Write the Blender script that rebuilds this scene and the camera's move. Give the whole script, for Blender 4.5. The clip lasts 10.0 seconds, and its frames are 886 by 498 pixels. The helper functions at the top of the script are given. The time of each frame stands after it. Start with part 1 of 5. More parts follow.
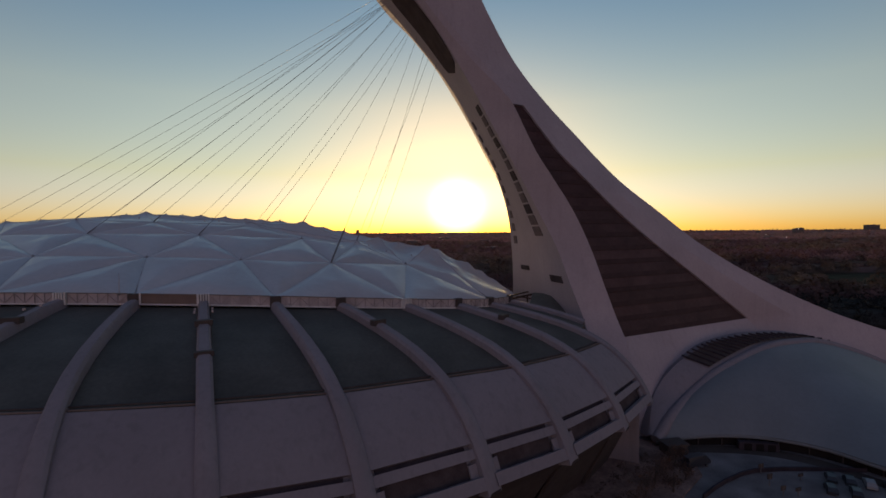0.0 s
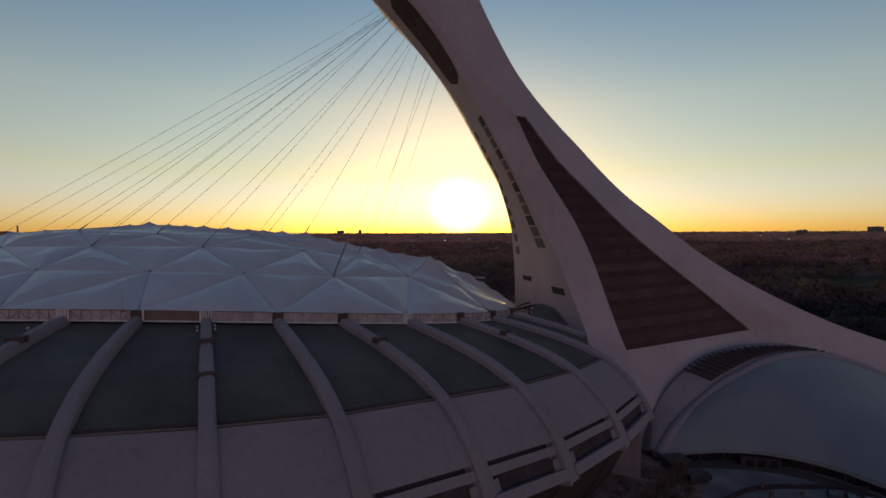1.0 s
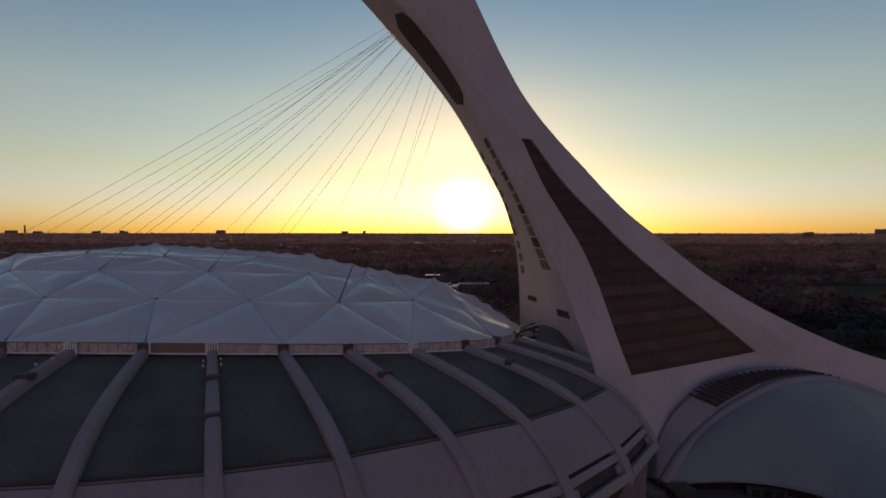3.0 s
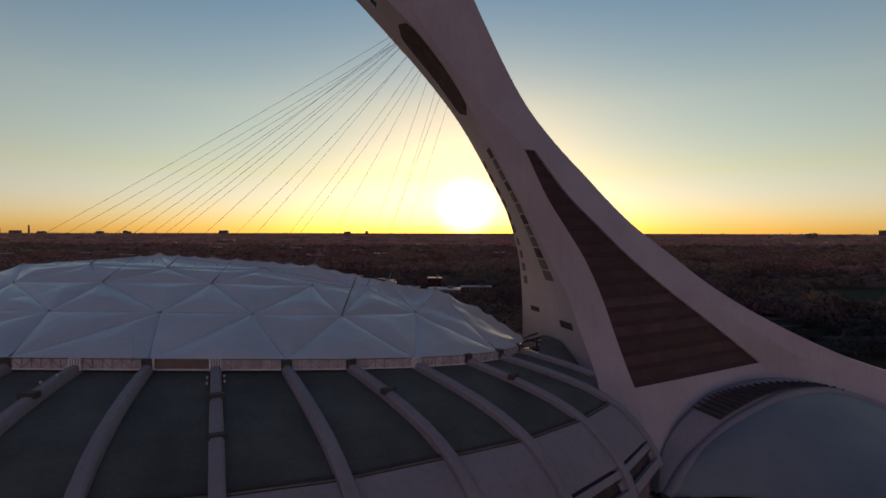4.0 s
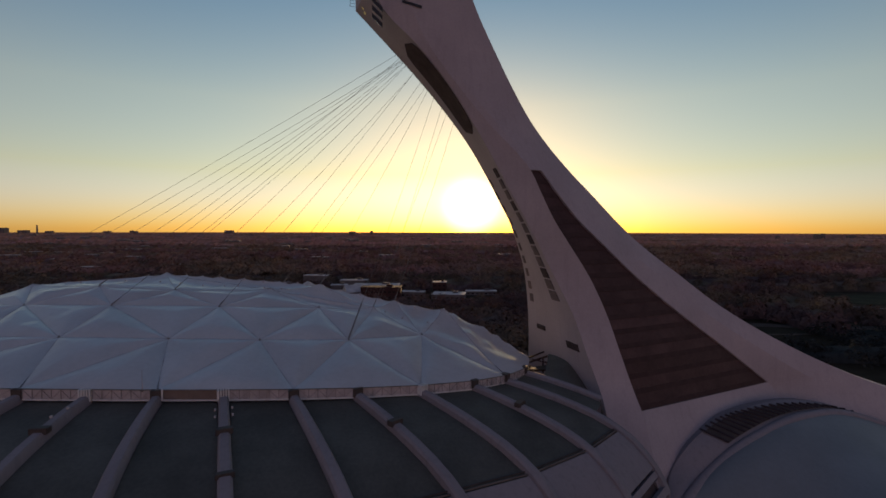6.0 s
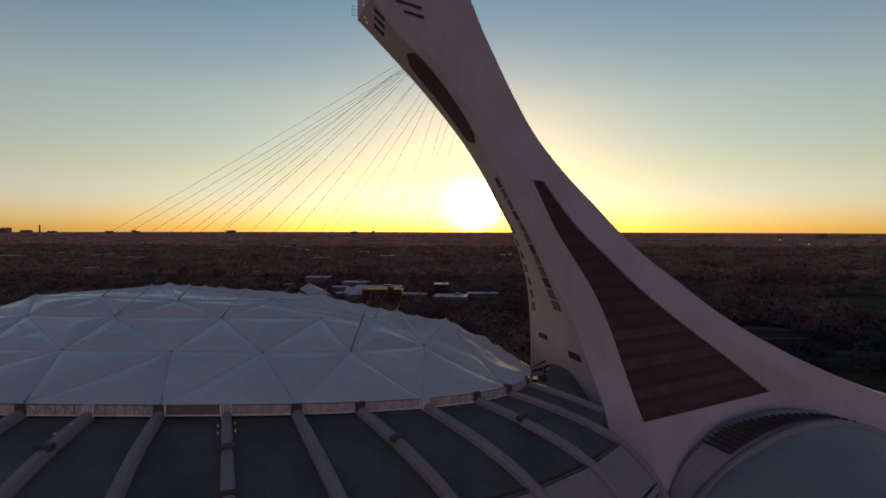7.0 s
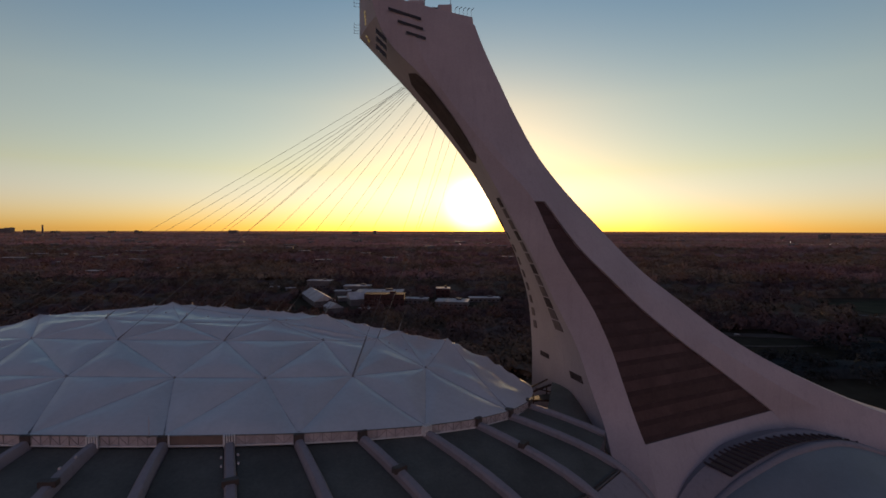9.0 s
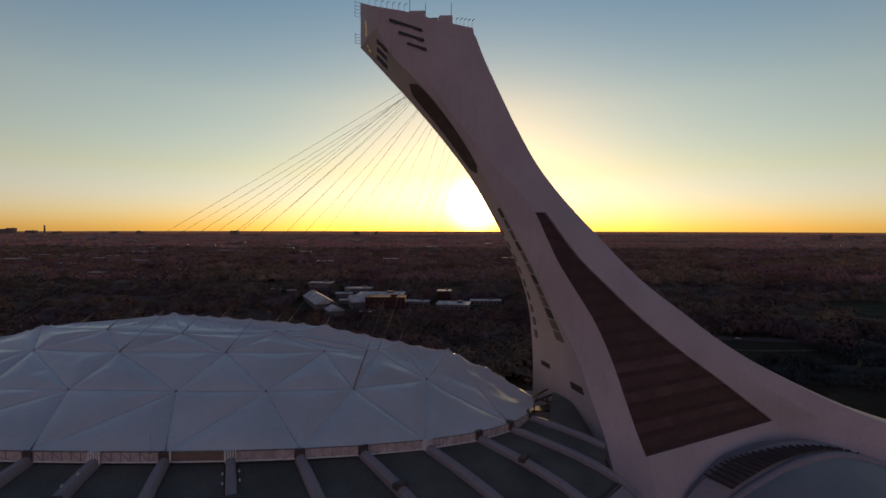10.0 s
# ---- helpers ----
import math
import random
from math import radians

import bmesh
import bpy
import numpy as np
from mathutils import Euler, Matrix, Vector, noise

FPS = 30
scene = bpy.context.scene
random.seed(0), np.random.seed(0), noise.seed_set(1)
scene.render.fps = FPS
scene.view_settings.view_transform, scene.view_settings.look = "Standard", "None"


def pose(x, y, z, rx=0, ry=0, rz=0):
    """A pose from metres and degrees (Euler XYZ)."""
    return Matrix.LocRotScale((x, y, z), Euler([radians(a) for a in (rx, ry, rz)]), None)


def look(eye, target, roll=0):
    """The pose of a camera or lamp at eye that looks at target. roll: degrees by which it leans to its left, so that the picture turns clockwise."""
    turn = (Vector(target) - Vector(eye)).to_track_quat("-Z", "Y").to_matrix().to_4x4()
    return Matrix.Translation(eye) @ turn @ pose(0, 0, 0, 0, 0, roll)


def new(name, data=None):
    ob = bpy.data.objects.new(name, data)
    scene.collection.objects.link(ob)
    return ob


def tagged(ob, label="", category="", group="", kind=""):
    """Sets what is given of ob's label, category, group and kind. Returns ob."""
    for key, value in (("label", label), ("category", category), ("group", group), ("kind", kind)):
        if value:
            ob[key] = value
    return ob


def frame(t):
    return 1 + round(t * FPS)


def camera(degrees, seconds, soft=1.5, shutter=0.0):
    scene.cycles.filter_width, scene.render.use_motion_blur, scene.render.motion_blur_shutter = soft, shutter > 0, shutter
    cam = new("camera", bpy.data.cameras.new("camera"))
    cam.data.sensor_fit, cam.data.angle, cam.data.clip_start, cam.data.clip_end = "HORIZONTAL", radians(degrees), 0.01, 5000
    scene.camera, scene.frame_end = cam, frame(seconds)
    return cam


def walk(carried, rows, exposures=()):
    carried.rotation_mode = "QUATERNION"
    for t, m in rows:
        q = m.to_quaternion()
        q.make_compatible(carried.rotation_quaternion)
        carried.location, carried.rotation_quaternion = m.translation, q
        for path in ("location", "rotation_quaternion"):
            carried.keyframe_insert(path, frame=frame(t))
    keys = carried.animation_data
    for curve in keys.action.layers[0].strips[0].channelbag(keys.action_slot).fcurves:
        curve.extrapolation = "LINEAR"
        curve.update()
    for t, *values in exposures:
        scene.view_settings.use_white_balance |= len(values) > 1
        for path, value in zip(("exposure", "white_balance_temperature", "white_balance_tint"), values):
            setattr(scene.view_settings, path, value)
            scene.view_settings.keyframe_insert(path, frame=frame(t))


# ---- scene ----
cam = camera(84.3, 10.0, soft=1.6)
PATH = [
    (0, (-0.07, -2.877, 60.464), (-0.086, -0.878, 60.388), -0.4),
    (0.5, (-0.024, -2.894, 62.244), (-0.045, -0.895, 62.169), -0.3),
    (1, (-0.019, -2.876, 63.99), (-0.044, -0.877, 63.914), -0.2),
    (1.5, (-0.049, -2.831, 65.705), (-0.078, -0.832, 65.63), -0.1),
    (2, (-0.107, -2.767, 67.394), (-0.139, -0.768, 67.319), -0.0),
    (2.5, (-0.186, -2.691, 69.062), (-0.223, -0.693, 68.986), 0.0),
    (4, (-0.5, -2.451, 73.971), (-0.551, -0.453, 73.896), 0.1),
    (4.5, (-0.612, -2.381, 75.588), (-0.669, -0.384, 75.512), 0.1),
    (5, (-0.722, -2.322, 77.2), (-0.783, -0.325, 77.124), 0.1),
    (5.5, (-0.825, -2.276, 78.81), (-0.891, -0.278, 78.733), 0.1),
    (7, (-1.056, -2.218, 83.647), (-1.133, -0.221, 83.567), 0.1),
    (7.5, (-1.099, -2.224, 85.267), (-1.178, -0.227, 85.186), 0.1),
    (8, (-1.12, -2.239, 86.894), (-1.202, -0.243, 86.812), 0.1),
    (8.5, (-1.12, -2.261, 88.528), (-1.202, -0.265, 88.446), 0.1),
    (9, (-1.095, -2.285, 90.17), (-1.179, -0.289, 90.087), 0.1),
    (9.5, (-1.045, -2.307, 91.821), (-1.131, -0.311, 91.738), 0.1),
    (10, (-0.971, -2.321, 93.48), (-1.06, -0.325, 93.397), 0.1),
]
EXPOSURE, KELVIN, TINT = 0.55, 6350, 12
walk(cam, [(t, look(eye, target, roll)) for t, eye, target, roll in PATH], [(0.0, EXPOSURE, KELVIN, TINT), (10.0, EXPOSURE, KELVIN, TINT)])

# ---- sky, sun, exposure ----
SUN_AZ, SUN_EL = 1.2, 2.7          # degrees: from +y towards +x, and above the horizon
world = bpy.data.worlds.new("dusk_sky")
scene.world = world
world.use_nodes = True
wn = world.node_tree
wn.nodes.clear()
sky = wn.nodes.new("ShaderNodeTexSky")
sky.sky_type = "NISHITA"
sky.sun_disc = False
sky.sun_elevation = radians(SUN_EL)
sky.sun_rotation = radians(SUN_AZ)
sky.altitude = 60
sky.air_density = 1.0
sky.dust_density = 0.3
sky.ozone_density = 1.4


def wmath(op, a, b=None):
    """A Math node of the sky; a and b are sockets or numbers."""
    node = wn.nodes.new("ShaderNodeMath")
    node.operation = op
    for i, v in enumerate((a, b)):
        if isinstance(v, (int, float)):
            node.inputs[i].default_value = v
        elif v is not None:
            wn.links.new(v, node.inputs[i])
    return node.outputs[0]


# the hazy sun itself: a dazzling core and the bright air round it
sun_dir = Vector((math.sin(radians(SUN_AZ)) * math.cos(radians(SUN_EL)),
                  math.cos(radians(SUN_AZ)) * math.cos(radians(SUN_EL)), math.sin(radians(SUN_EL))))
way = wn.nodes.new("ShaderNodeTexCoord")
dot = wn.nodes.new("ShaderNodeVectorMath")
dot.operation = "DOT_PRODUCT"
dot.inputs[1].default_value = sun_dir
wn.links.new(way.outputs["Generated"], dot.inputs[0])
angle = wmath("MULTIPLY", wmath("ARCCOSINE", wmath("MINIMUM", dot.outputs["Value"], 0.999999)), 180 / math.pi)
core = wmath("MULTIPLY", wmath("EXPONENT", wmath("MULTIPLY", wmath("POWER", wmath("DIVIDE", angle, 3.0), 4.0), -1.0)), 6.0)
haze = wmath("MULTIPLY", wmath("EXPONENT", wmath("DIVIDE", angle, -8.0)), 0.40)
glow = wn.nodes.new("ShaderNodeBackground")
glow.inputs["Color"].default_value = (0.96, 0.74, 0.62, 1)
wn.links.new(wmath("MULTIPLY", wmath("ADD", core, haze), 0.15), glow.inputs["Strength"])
both = wn.nodes.new("ShaderNodeAddShader")
back = wn.nodes.new("ShaderNodeBackground")
back.inputs["Strength"].default_value = 0.15
wout = wn.nodes.new("ShaderNodeOutputWorld")
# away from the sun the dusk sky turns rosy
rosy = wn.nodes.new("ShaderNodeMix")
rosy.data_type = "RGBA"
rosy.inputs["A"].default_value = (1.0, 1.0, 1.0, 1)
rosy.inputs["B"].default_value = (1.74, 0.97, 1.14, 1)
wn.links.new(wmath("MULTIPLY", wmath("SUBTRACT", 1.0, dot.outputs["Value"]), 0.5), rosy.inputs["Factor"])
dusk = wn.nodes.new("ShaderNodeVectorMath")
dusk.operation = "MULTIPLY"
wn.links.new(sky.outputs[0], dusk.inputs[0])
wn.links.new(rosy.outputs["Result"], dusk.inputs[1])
# paler and hazier at the horizon, deeper blue higher up
up_way = wn.nodes.new("ShaderNodeSeparateXYZ")
wn.links.new(way.outputs["Generated"], up_way.inputs[0])
rise = wn.nodes.new("ShaderNodeValToRGB")
for k, (at, tone) in enumerate(((0.015, (0.325, 0.42, 0.92)), (0.11, (0.44, 0.445, 0.45)), (0.24, (0.51, 0.50, 0.45)), (0.43, (0.33, 0.425, 0.475)))):
    stop = rise.color_ramp.elements[k] if k < 2 else rise.color_ramp.elements.new(at)
    stop.position = at
    stop.color = (*tone, 1)
wn.links.new(up_way.outputs["Z"], rise.inputs[0])
deep = wn.nodes.new("ShaderNodeVectorMath")
deep.operation = "MULTIPLY"
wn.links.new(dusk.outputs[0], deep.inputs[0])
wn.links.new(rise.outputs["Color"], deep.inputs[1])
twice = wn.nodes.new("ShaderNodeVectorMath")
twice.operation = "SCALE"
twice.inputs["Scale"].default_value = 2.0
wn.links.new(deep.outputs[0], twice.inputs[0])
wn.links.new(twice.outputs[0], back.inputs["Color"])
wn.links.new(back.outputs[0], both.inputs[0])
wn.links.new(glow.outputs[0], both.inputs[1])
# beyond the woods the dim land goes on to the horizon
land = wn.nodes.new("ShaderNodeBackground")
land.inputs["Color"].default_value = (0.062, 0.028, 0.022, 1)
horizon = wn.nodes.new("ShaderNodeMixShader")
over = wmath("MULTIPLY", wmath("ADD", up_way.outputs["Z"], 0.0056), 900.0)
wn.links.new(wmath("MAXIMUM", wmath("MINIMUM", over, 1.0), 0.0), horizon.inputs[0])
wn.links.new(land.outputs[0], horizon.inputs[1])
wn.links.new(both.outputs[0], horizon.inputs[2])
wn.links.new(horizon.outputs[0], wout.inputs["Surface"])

sun_data = bpy.data.lights.new("sun", "SUN")
sun_data.energy = 3.0
sun_data.angle = radians(0.6)
sun_data.color = (1.0, 0.62, 0.3)
sun = new("sun", sun_data)
sun.matrix_world = look((0, 0, 300), Vector((0, 0, 300)) - sun_dir)


# ---- materials ----
def material(name, color, rough=0.8, metal=0.0, vary=0.25, scale=0.4, fine=6.0, bump=0.15, spec=0.5,
             streak=0.0, random_tone=0.0, island=0.0, dirt=(0.05, 0.045, 0.04), second=None):
    """A procedural surface: coarse stains and fine grain in the colour, grain in the relief, streaks run down it."""
    m = bpy.data.materials.new(name)
    m.use_nodes = True
    nt = m.node_tree
    b = nt.nodes["Principled BSDF"]
    b.inputs["Roughness"].default_value = rough
    b.inputs["Metallic"].default_value = metal
    b.inputs["Specular IOR Level"].default_value = spec
    tc = nt.nodes.new("ShaderNodeTexCoord")
    n1 = nt.nodes.new("ShaderNodeTexNoise")
    n1.inputs["Scale"].default_value = scale
    n1.inputs["Detail"].default_value = 6
    n2 = nt.nodes.new("ShaderNodeTexNoise")
    n2.inputs["Scale"].default_value = fine
    n2.inputs["Detail"].default_value = 4
    nt.links.new(tc.outputs["Object"], n1.inputs["Vector"])
    nt.links.new(tc.outputs["Object"], n2.inputs["Vector"])
    r1 = nt.nodes.new("ShaderNodeMapRange")
    r1.inputs["From Min"].default_value, r1.inputs["From Max"].default_value = 0.3, 0.7
    r1.inputs["To Min"].default_value, r1.inputs["To Max"].default_value = 1.0 - vary, 1.0 + vary * 0.5
    nt.links.new(n1.outputs[0], r1.inputs["Value"])
    r2 = nt.nodes.new("ShaderNodeMapRange")
    r2.inputs["From Min"].default_value, r2.inputs["From Max"].default_value = 0.3, 0.7
    r2.inputs["To Min"].default_value, r2.inputs["To Max"].default_value = 1.0 - vary * 0.4, 1.0 + vary * 0.3
    nt.links.new(n2.outputs[0], r2.inputs["Value"])
    mul = nt.nodes.new("ShaderNodeMath")
    mul.operation = "MULTIPLY"
    nt.links.new(r1.outputs[0], mul.inputs[0])
    nt.links.new(r2.outputs[0], mul.inputs[1])
    tone = mul.outputs[0]
    if random_tone:
        oi = nt.nodes.new("ShaderNodeObjectInfo")
        rr = nt.nodes.new("ShaderNodeMapRange")
        rr.inputs["To Min"].default_value, rr.inputs["To Max"].default_value = 1 - random_tone, 1 + random_tone
        nt.links.new(oi.outputs["Random"], rr.inputs["Value"])
        m2 = nt.nodes.new("ShaderNodeMath")
        m2.operation = "MULTIPLY"
        nt.links.new(tone, m2.inputs[0])
        nt.links.new(rr.outputs[0], m2.inputs[1])
        tone = m2.outputs[0]
    if island:
        ge = nt.nodes.new("ShaderNodeNewGeometry")
        rr = nt.nodes.new("ShaderNodeMapRange")
        rr.inputs["To Min"].default_value, rr.inputs["To Max"].default_value = 1 - island, 1 + island
        nt.links.new(ge.outputs["Random Per Island"], rr.inputs["Value"])
        m2 = nt.nodes.new("ShaderNodeMath")
        m2.operation = "MULTIPLY"
        nt.links.new(tone, m2.inputs[0])
        nt.links.new(rr.outputs[0], m2.inputs[1])
        tone = m2.outputs[0]
    col = nt.nodes.new("ShaderNodeVectorMath")
    col.operation = "SCALE"
    col.inputs[0].default_value = color
    nt.links.new(tone, col.inputs["Scale"])
    last = col.outputs[0]
    if second:
        n4 = nt.nodes.new("ShaderNodeTexNoise")
        n4.inputs["Scale"].default_value = scale * 0.45
        n4.inputs["Detail"].default_value = 3
        r4 = nt.nodes.new("ShaderNodeMapRange")
        r4.inputs["From Min"].default_value, r4.inputs["From Max"].default_value = 0.42, 0.58
        tint = nt.nodes.new("ShaderNodeMix")
        tint.data_type = "RGBA"
        tint.inputs["A"].default_value = (*color, 1)
        tint.inputs["B"].default_value = (*second, 1)
        nt.links.new(tc.outputs["Object"], n4.inputs["Vector"])
        nt.links.new(n4.outputs[0], r4.inputs["Value"])
        nt.links.new(r4.outputs[0], tint.inputs["Factor"])
        nt.links.new(tint.outputs["Result"], col.inputs[0])
    if streak:
        mp = nt.nodes.new("ShaderNodeMapping")
        mp.inputs["Scale"].default_value = (0.9, 0.9, 0.05)
        n3 = nt.nodes.new("ShaderNodeTexNoise")
        n3.inputs["Scale"].default_value = 1.0
        n3.inputs["Detail"].default_value = 5
        r3 = nt.nodes.new("ShaderNodeMapRange")
        r3.inputs["From Min"].default_value, r3.inputs["From Max"].default_value = 0.52, 0.75
        r3.inputs["To Max"].default_value = streak
        mix = nt.nodes.new("ShaderNodeMix")
        mix.data_type = "RGBA"
        mix.inputs["B"].default_value = (*dirt, 1)
        nt.links.new(tc.outputs["Object"], mp.inputs["Vector"])
        nt.links.new(mp.outputs[0], n3.inputs["Vector"])
        nt.links.new(n3.outputs[0], r3.inputs["Value"])
        nt.links.new(r3.outputs[0], mix.inputs["Factor"])
        nt.links.new(last, mix.inputs["A"])
        last = mix.outputs["Result"]
    nt.links.new(last, b.inputs["Base Color"])
    if bump:
        bp = nt.nodes.new("ShaderNodeBump")
        bp.inputs["Strength"].default_value = bump
        bp.inputs["Distance"].default_value = 0.1
        nt.links.new(n2.outputs[0], bp.inputs["Height"])
        nt.links.new(bp.outputs[0], b.inputs["Normal"])
    return m


CONCRETE = material("weathered_concrete", (0.228, 0.199, 0.213), 0.85, vary=0.10, scale=0.07, fine=1.6, bump=0.12, streak=0.18)
TOWER = material("tower_concrete", (0.40, 0.335, 0.345), 0.8, vary=0.12, scale=0.06, fine=1.5, bump=0.1, streak=0.1)
PANEL = material("dark_roof_panel", (0.096, 0.092, 0.080), 0.7, vary=0.3, scale=0.1, fine=1.5, bump=0.1, random_tone=0.12, spec=0.25)
FABRIC = material("white_membrane", (0.440, 0.457, 0.478), 0.26, vary=0.10, scale=0.09, fine=1.0, bump=0.06, random_tone=0.03, spec=0.4)
SEAM = material("grey_seam", (0.36, 0.355, 0.375), 0.6, vary=0.5, scale=0.25)
STEEL = material("grey_steel", (0.20, 0.19, 0.19), 0.5, 0.6, vary=0.3, scale=0.8)
WHITE_STEEL = material("white_painted_steel", (0.62, 0.59, 0.57), 0.6, vary=0.2, scale=0.5)
TRUSS = material("grey_truss_steel", (0.30, 0.265, 0.265), 0.7, vary=0.2)
FASCIA = material("white_fascia_sheet", (0.46, 0.40, 0.40), 0.7, vary=0.25, scale=0.3, streak=0.3)
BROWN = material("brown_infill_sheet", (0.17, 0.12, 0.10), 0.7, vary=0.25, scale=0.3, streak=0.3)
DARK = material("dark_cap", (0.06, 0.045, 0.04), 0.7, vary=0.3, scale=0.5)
GLASS = material("dark_window_glass", (0.022, 0.018, 0.018), 0.25, vary=0.3, scale=0.2, bump=0.02, spec=0.25)
TOWER_GLASS = material("tinted_tower_glazing", (0.080, 0.044, 0.042), 0.5, vary=0.3, scale=0.12, fine=1.0, bump=0.04, random_tone=0.2, spec=0.12)
SPANDREL = material("dark_red_spandrel", (0.062, 0.036, 0.034), 0.6, vary=0.2, spec=0.1)
TOWER_WINDOW = material("dull_dark_window", (0.075, 0.058, 0.06), 0.7, vary=0.3, spec=0.05)
SOIL = material("brown_planting_bed", (0.24, 0.16, 0.135), 0.95, vary=0.5, scale=0.2, fine=1.5, bump=0.3, spec=0.03)
MULLION = material("dark_mullion", (0.05, 0.042, 0.04), 0.5, vary=0.2)
VAULT = material("pale_blue_shell", (0.162, 0.176, 0.186), 0.55, vary=0.12, scale=0.1, fine=1.0, bump=0.08)
LOUVRE = material("brown_louvre", (0.048, 0.038, 0.046), 0.7, vary=0.3, spec=0.1)
CABLE = material("stay_cable_steel", (0.12, 0.11, 0.10), 0.5, 0.3, vary=0.1)
GROUND = material("dark_grass_and_soil", (0.048, 0.038, 0.027), 0.95, vary=0.5, scale=0.01, fine=0.12, bump=0.3, spec=0.03)
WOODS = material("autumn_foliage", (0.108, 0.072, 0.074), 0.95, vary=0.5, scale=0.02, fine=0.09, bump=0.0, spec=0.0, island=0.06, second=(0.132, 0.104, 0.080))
# the next two are paler than WOODS: distance haze put into the colour
HAZED_WOODS = material("hazed_autumn_trees", (0.225, 0.132, 0.130), 0.95, vary=0.6, scale=0.008, fine=0.03, bump=0.0, spec=0.0, island=0.06, second=(0.20, 0.145, 0.105))
FAR_WOODS = material("hazed_far_trees", (0.40, 0.225, 0.21), 0.95, vary=0.5, scale=0.004, fine=0.02, bump=0.0, spec=0.0, island=0.06, second=(0.33, 0.225, 0.18))
DARK_TREES = material("dark_foliage", (0.034, 0.036, 0.036), 0.95, vary=0.5, scale=0.04, fine=0.3, bump=0.0, spec=0.0, island=0.3)
ASPHALT = material("asphalt", (0.085, 0.068, 0.06), 0.95, vary=0.4, scale=0.05, fine=2.0, spec=0.03)


def thin_leaf(m, share, color):
    """Lets light shine through leaves."""
    nt = m.node_tree
    b = nt.nodes["Principled BSDF"]
    t = nt.nodes.new("ShaderNodeBsdfTranslucent")
    t.inputs["Color"].default_value = (*color, 1)
    mix = nt.nodes.new("ShaderNodeMixShader")
    mix.inputs[0].default_value = share
    nt.links.new(b.outputs[0], mix.inputs[1])
    nt.links.new(t.outputs[0], mix.inputs[2])
    out = [n for n in nt.nodes if n.type == "OUTPUT_MATERIAL"][0]
    nt.links.new(mix.outputs[0], out.inputs["Surface"])


LAMP = bpy.data.materials.new("lit_lamp")
LAMP.use_nodes = True
LAMP.node_tree.nodes["Principled BSDF"].inputs["Emission Color"].default_value = (1.0, 0.86, 0.66, 1)
LAMP.node_tree.nodes["Principled BSDF"].inputs["Emission Strength"].default_value = 3.0
LIT_WINDOW = bpy.data.materials.new("lit_window")
LIT_WINDOW.use_nodes = True
LIT_WINDOW.node_tree.nodes["Principled BSDF"].inputs["Base Color"].default_value = (0.3, 0.24, 0.12, 1)
LIT_WINDOW.node_tree.nodes["Principled BSDF"].inputs["Emission Color"].default_value = (1.0, 0.72, 0.25, 1)
LIT_WINDOW.node_tree.nodes["Principled BSDF"].inputs["Emission Strength"].default_value = 0.09
BARK = material("dark_bark", (0.06, 0.045, 0.035), 0.9, vary=0.3, scale=1.0)
LEAVES = material("brown_leaves", (0.125, 0.085, 0.07), 0.9, vary=0.4, scale=0.4, spec=0.05, island=0.2)
thin_leaf(LEAVES, 0.15, (0.10, 0.055, 0.04))
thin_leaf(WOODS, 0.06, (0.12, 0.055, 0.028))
thin_leaf(HAZED_WOODS, 0.07, (0.20, 0.085, 0.045))
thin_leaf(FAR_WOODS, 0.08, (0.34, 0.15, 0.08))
RUBBER = material("tyre_rubber", (0.02, 0.02, 0.02), 0.9, vary=0.2)
CAR_DARK = material("dark_car_paint", (0.03, 0.032, 0.04), 0.35, vary=0.1)
CAR_PALE = material("pale_car_paint", (0.24, 0.24, 0.25), 0.45, vary=0.1)
LAWN = material("dull_lawn", (0.040, 0.040, 0.026), 0.95, vary=0.3, scale=0.05, fine=0.6, spec=0.03)
PAVING = material("pale_paving", (0.19, 0.175, 0.175), 0.9, vary=0.4, scale=0.15, fine=3.0, spec=0.1)
ROOF_PALE = material("pale_roof_sheet", (0.46, 0.43, 0.43), 0.9, vary=0.25, scale=0.1, spec=0.1)
BRICK = material("red_brown_brick", (0.065, 0.032, 0.03), 0.85, vary=0.3, scale=0.3, spec=0.1)
WALL_PALE = material("dull_wall", (0.13, 0.11, 0.11), 0.85, vary=0.25, scale=0.2)


# ---- helpers of this scene ----
def mesh_of(name, verts, faces, mat, smooth=None):
    me = bpy.data.meshes.new(name)
    me.from_pydata([tuple(map(float, v)) for v in verts], [], [tuple(map(int, f)) for f in faces])
    if mat:
        me.materials.append(mat)
    if smooth is not None:
        me.polygons.foreach_set("use_smooth", [True] * len(me.polygons))
        me.update()
        me.set_sharp_from_angle(angle=radians(smooth))
    return me


def part(name, data, mat, parent, label="", smooth=None):
    """data: a bmesh, or (verts, faces). Links ONE mesh object under its thing."""
    if isinstance(data, bmesh.types.BMesh):
        me = bpy.data.meshes.new(name)
        data.to_mesh(me)
        data.free()
        me.materials.append(mat)
        if smooth is not None:
            me.polygons.foreach_set("use_smooth", [True] * len(me.polygons))
            me.set_sharp_from_angle(angle=radians(smooth))
    elif isinstance(data, bpy.types.Mesh):
        me = data
    else:
        me = mesh_of(name, *data, mat, smooth)
    ob = new(name, me)
    ob.parent = parent
    if parent is not None:
        ob.matrix_parent_inverse = Matrix.Translation(-parent.matrix_basis.translation) if parent.type == "EMPTY" else Matrix()
    if label:
        ob["label"] = label
    return ob


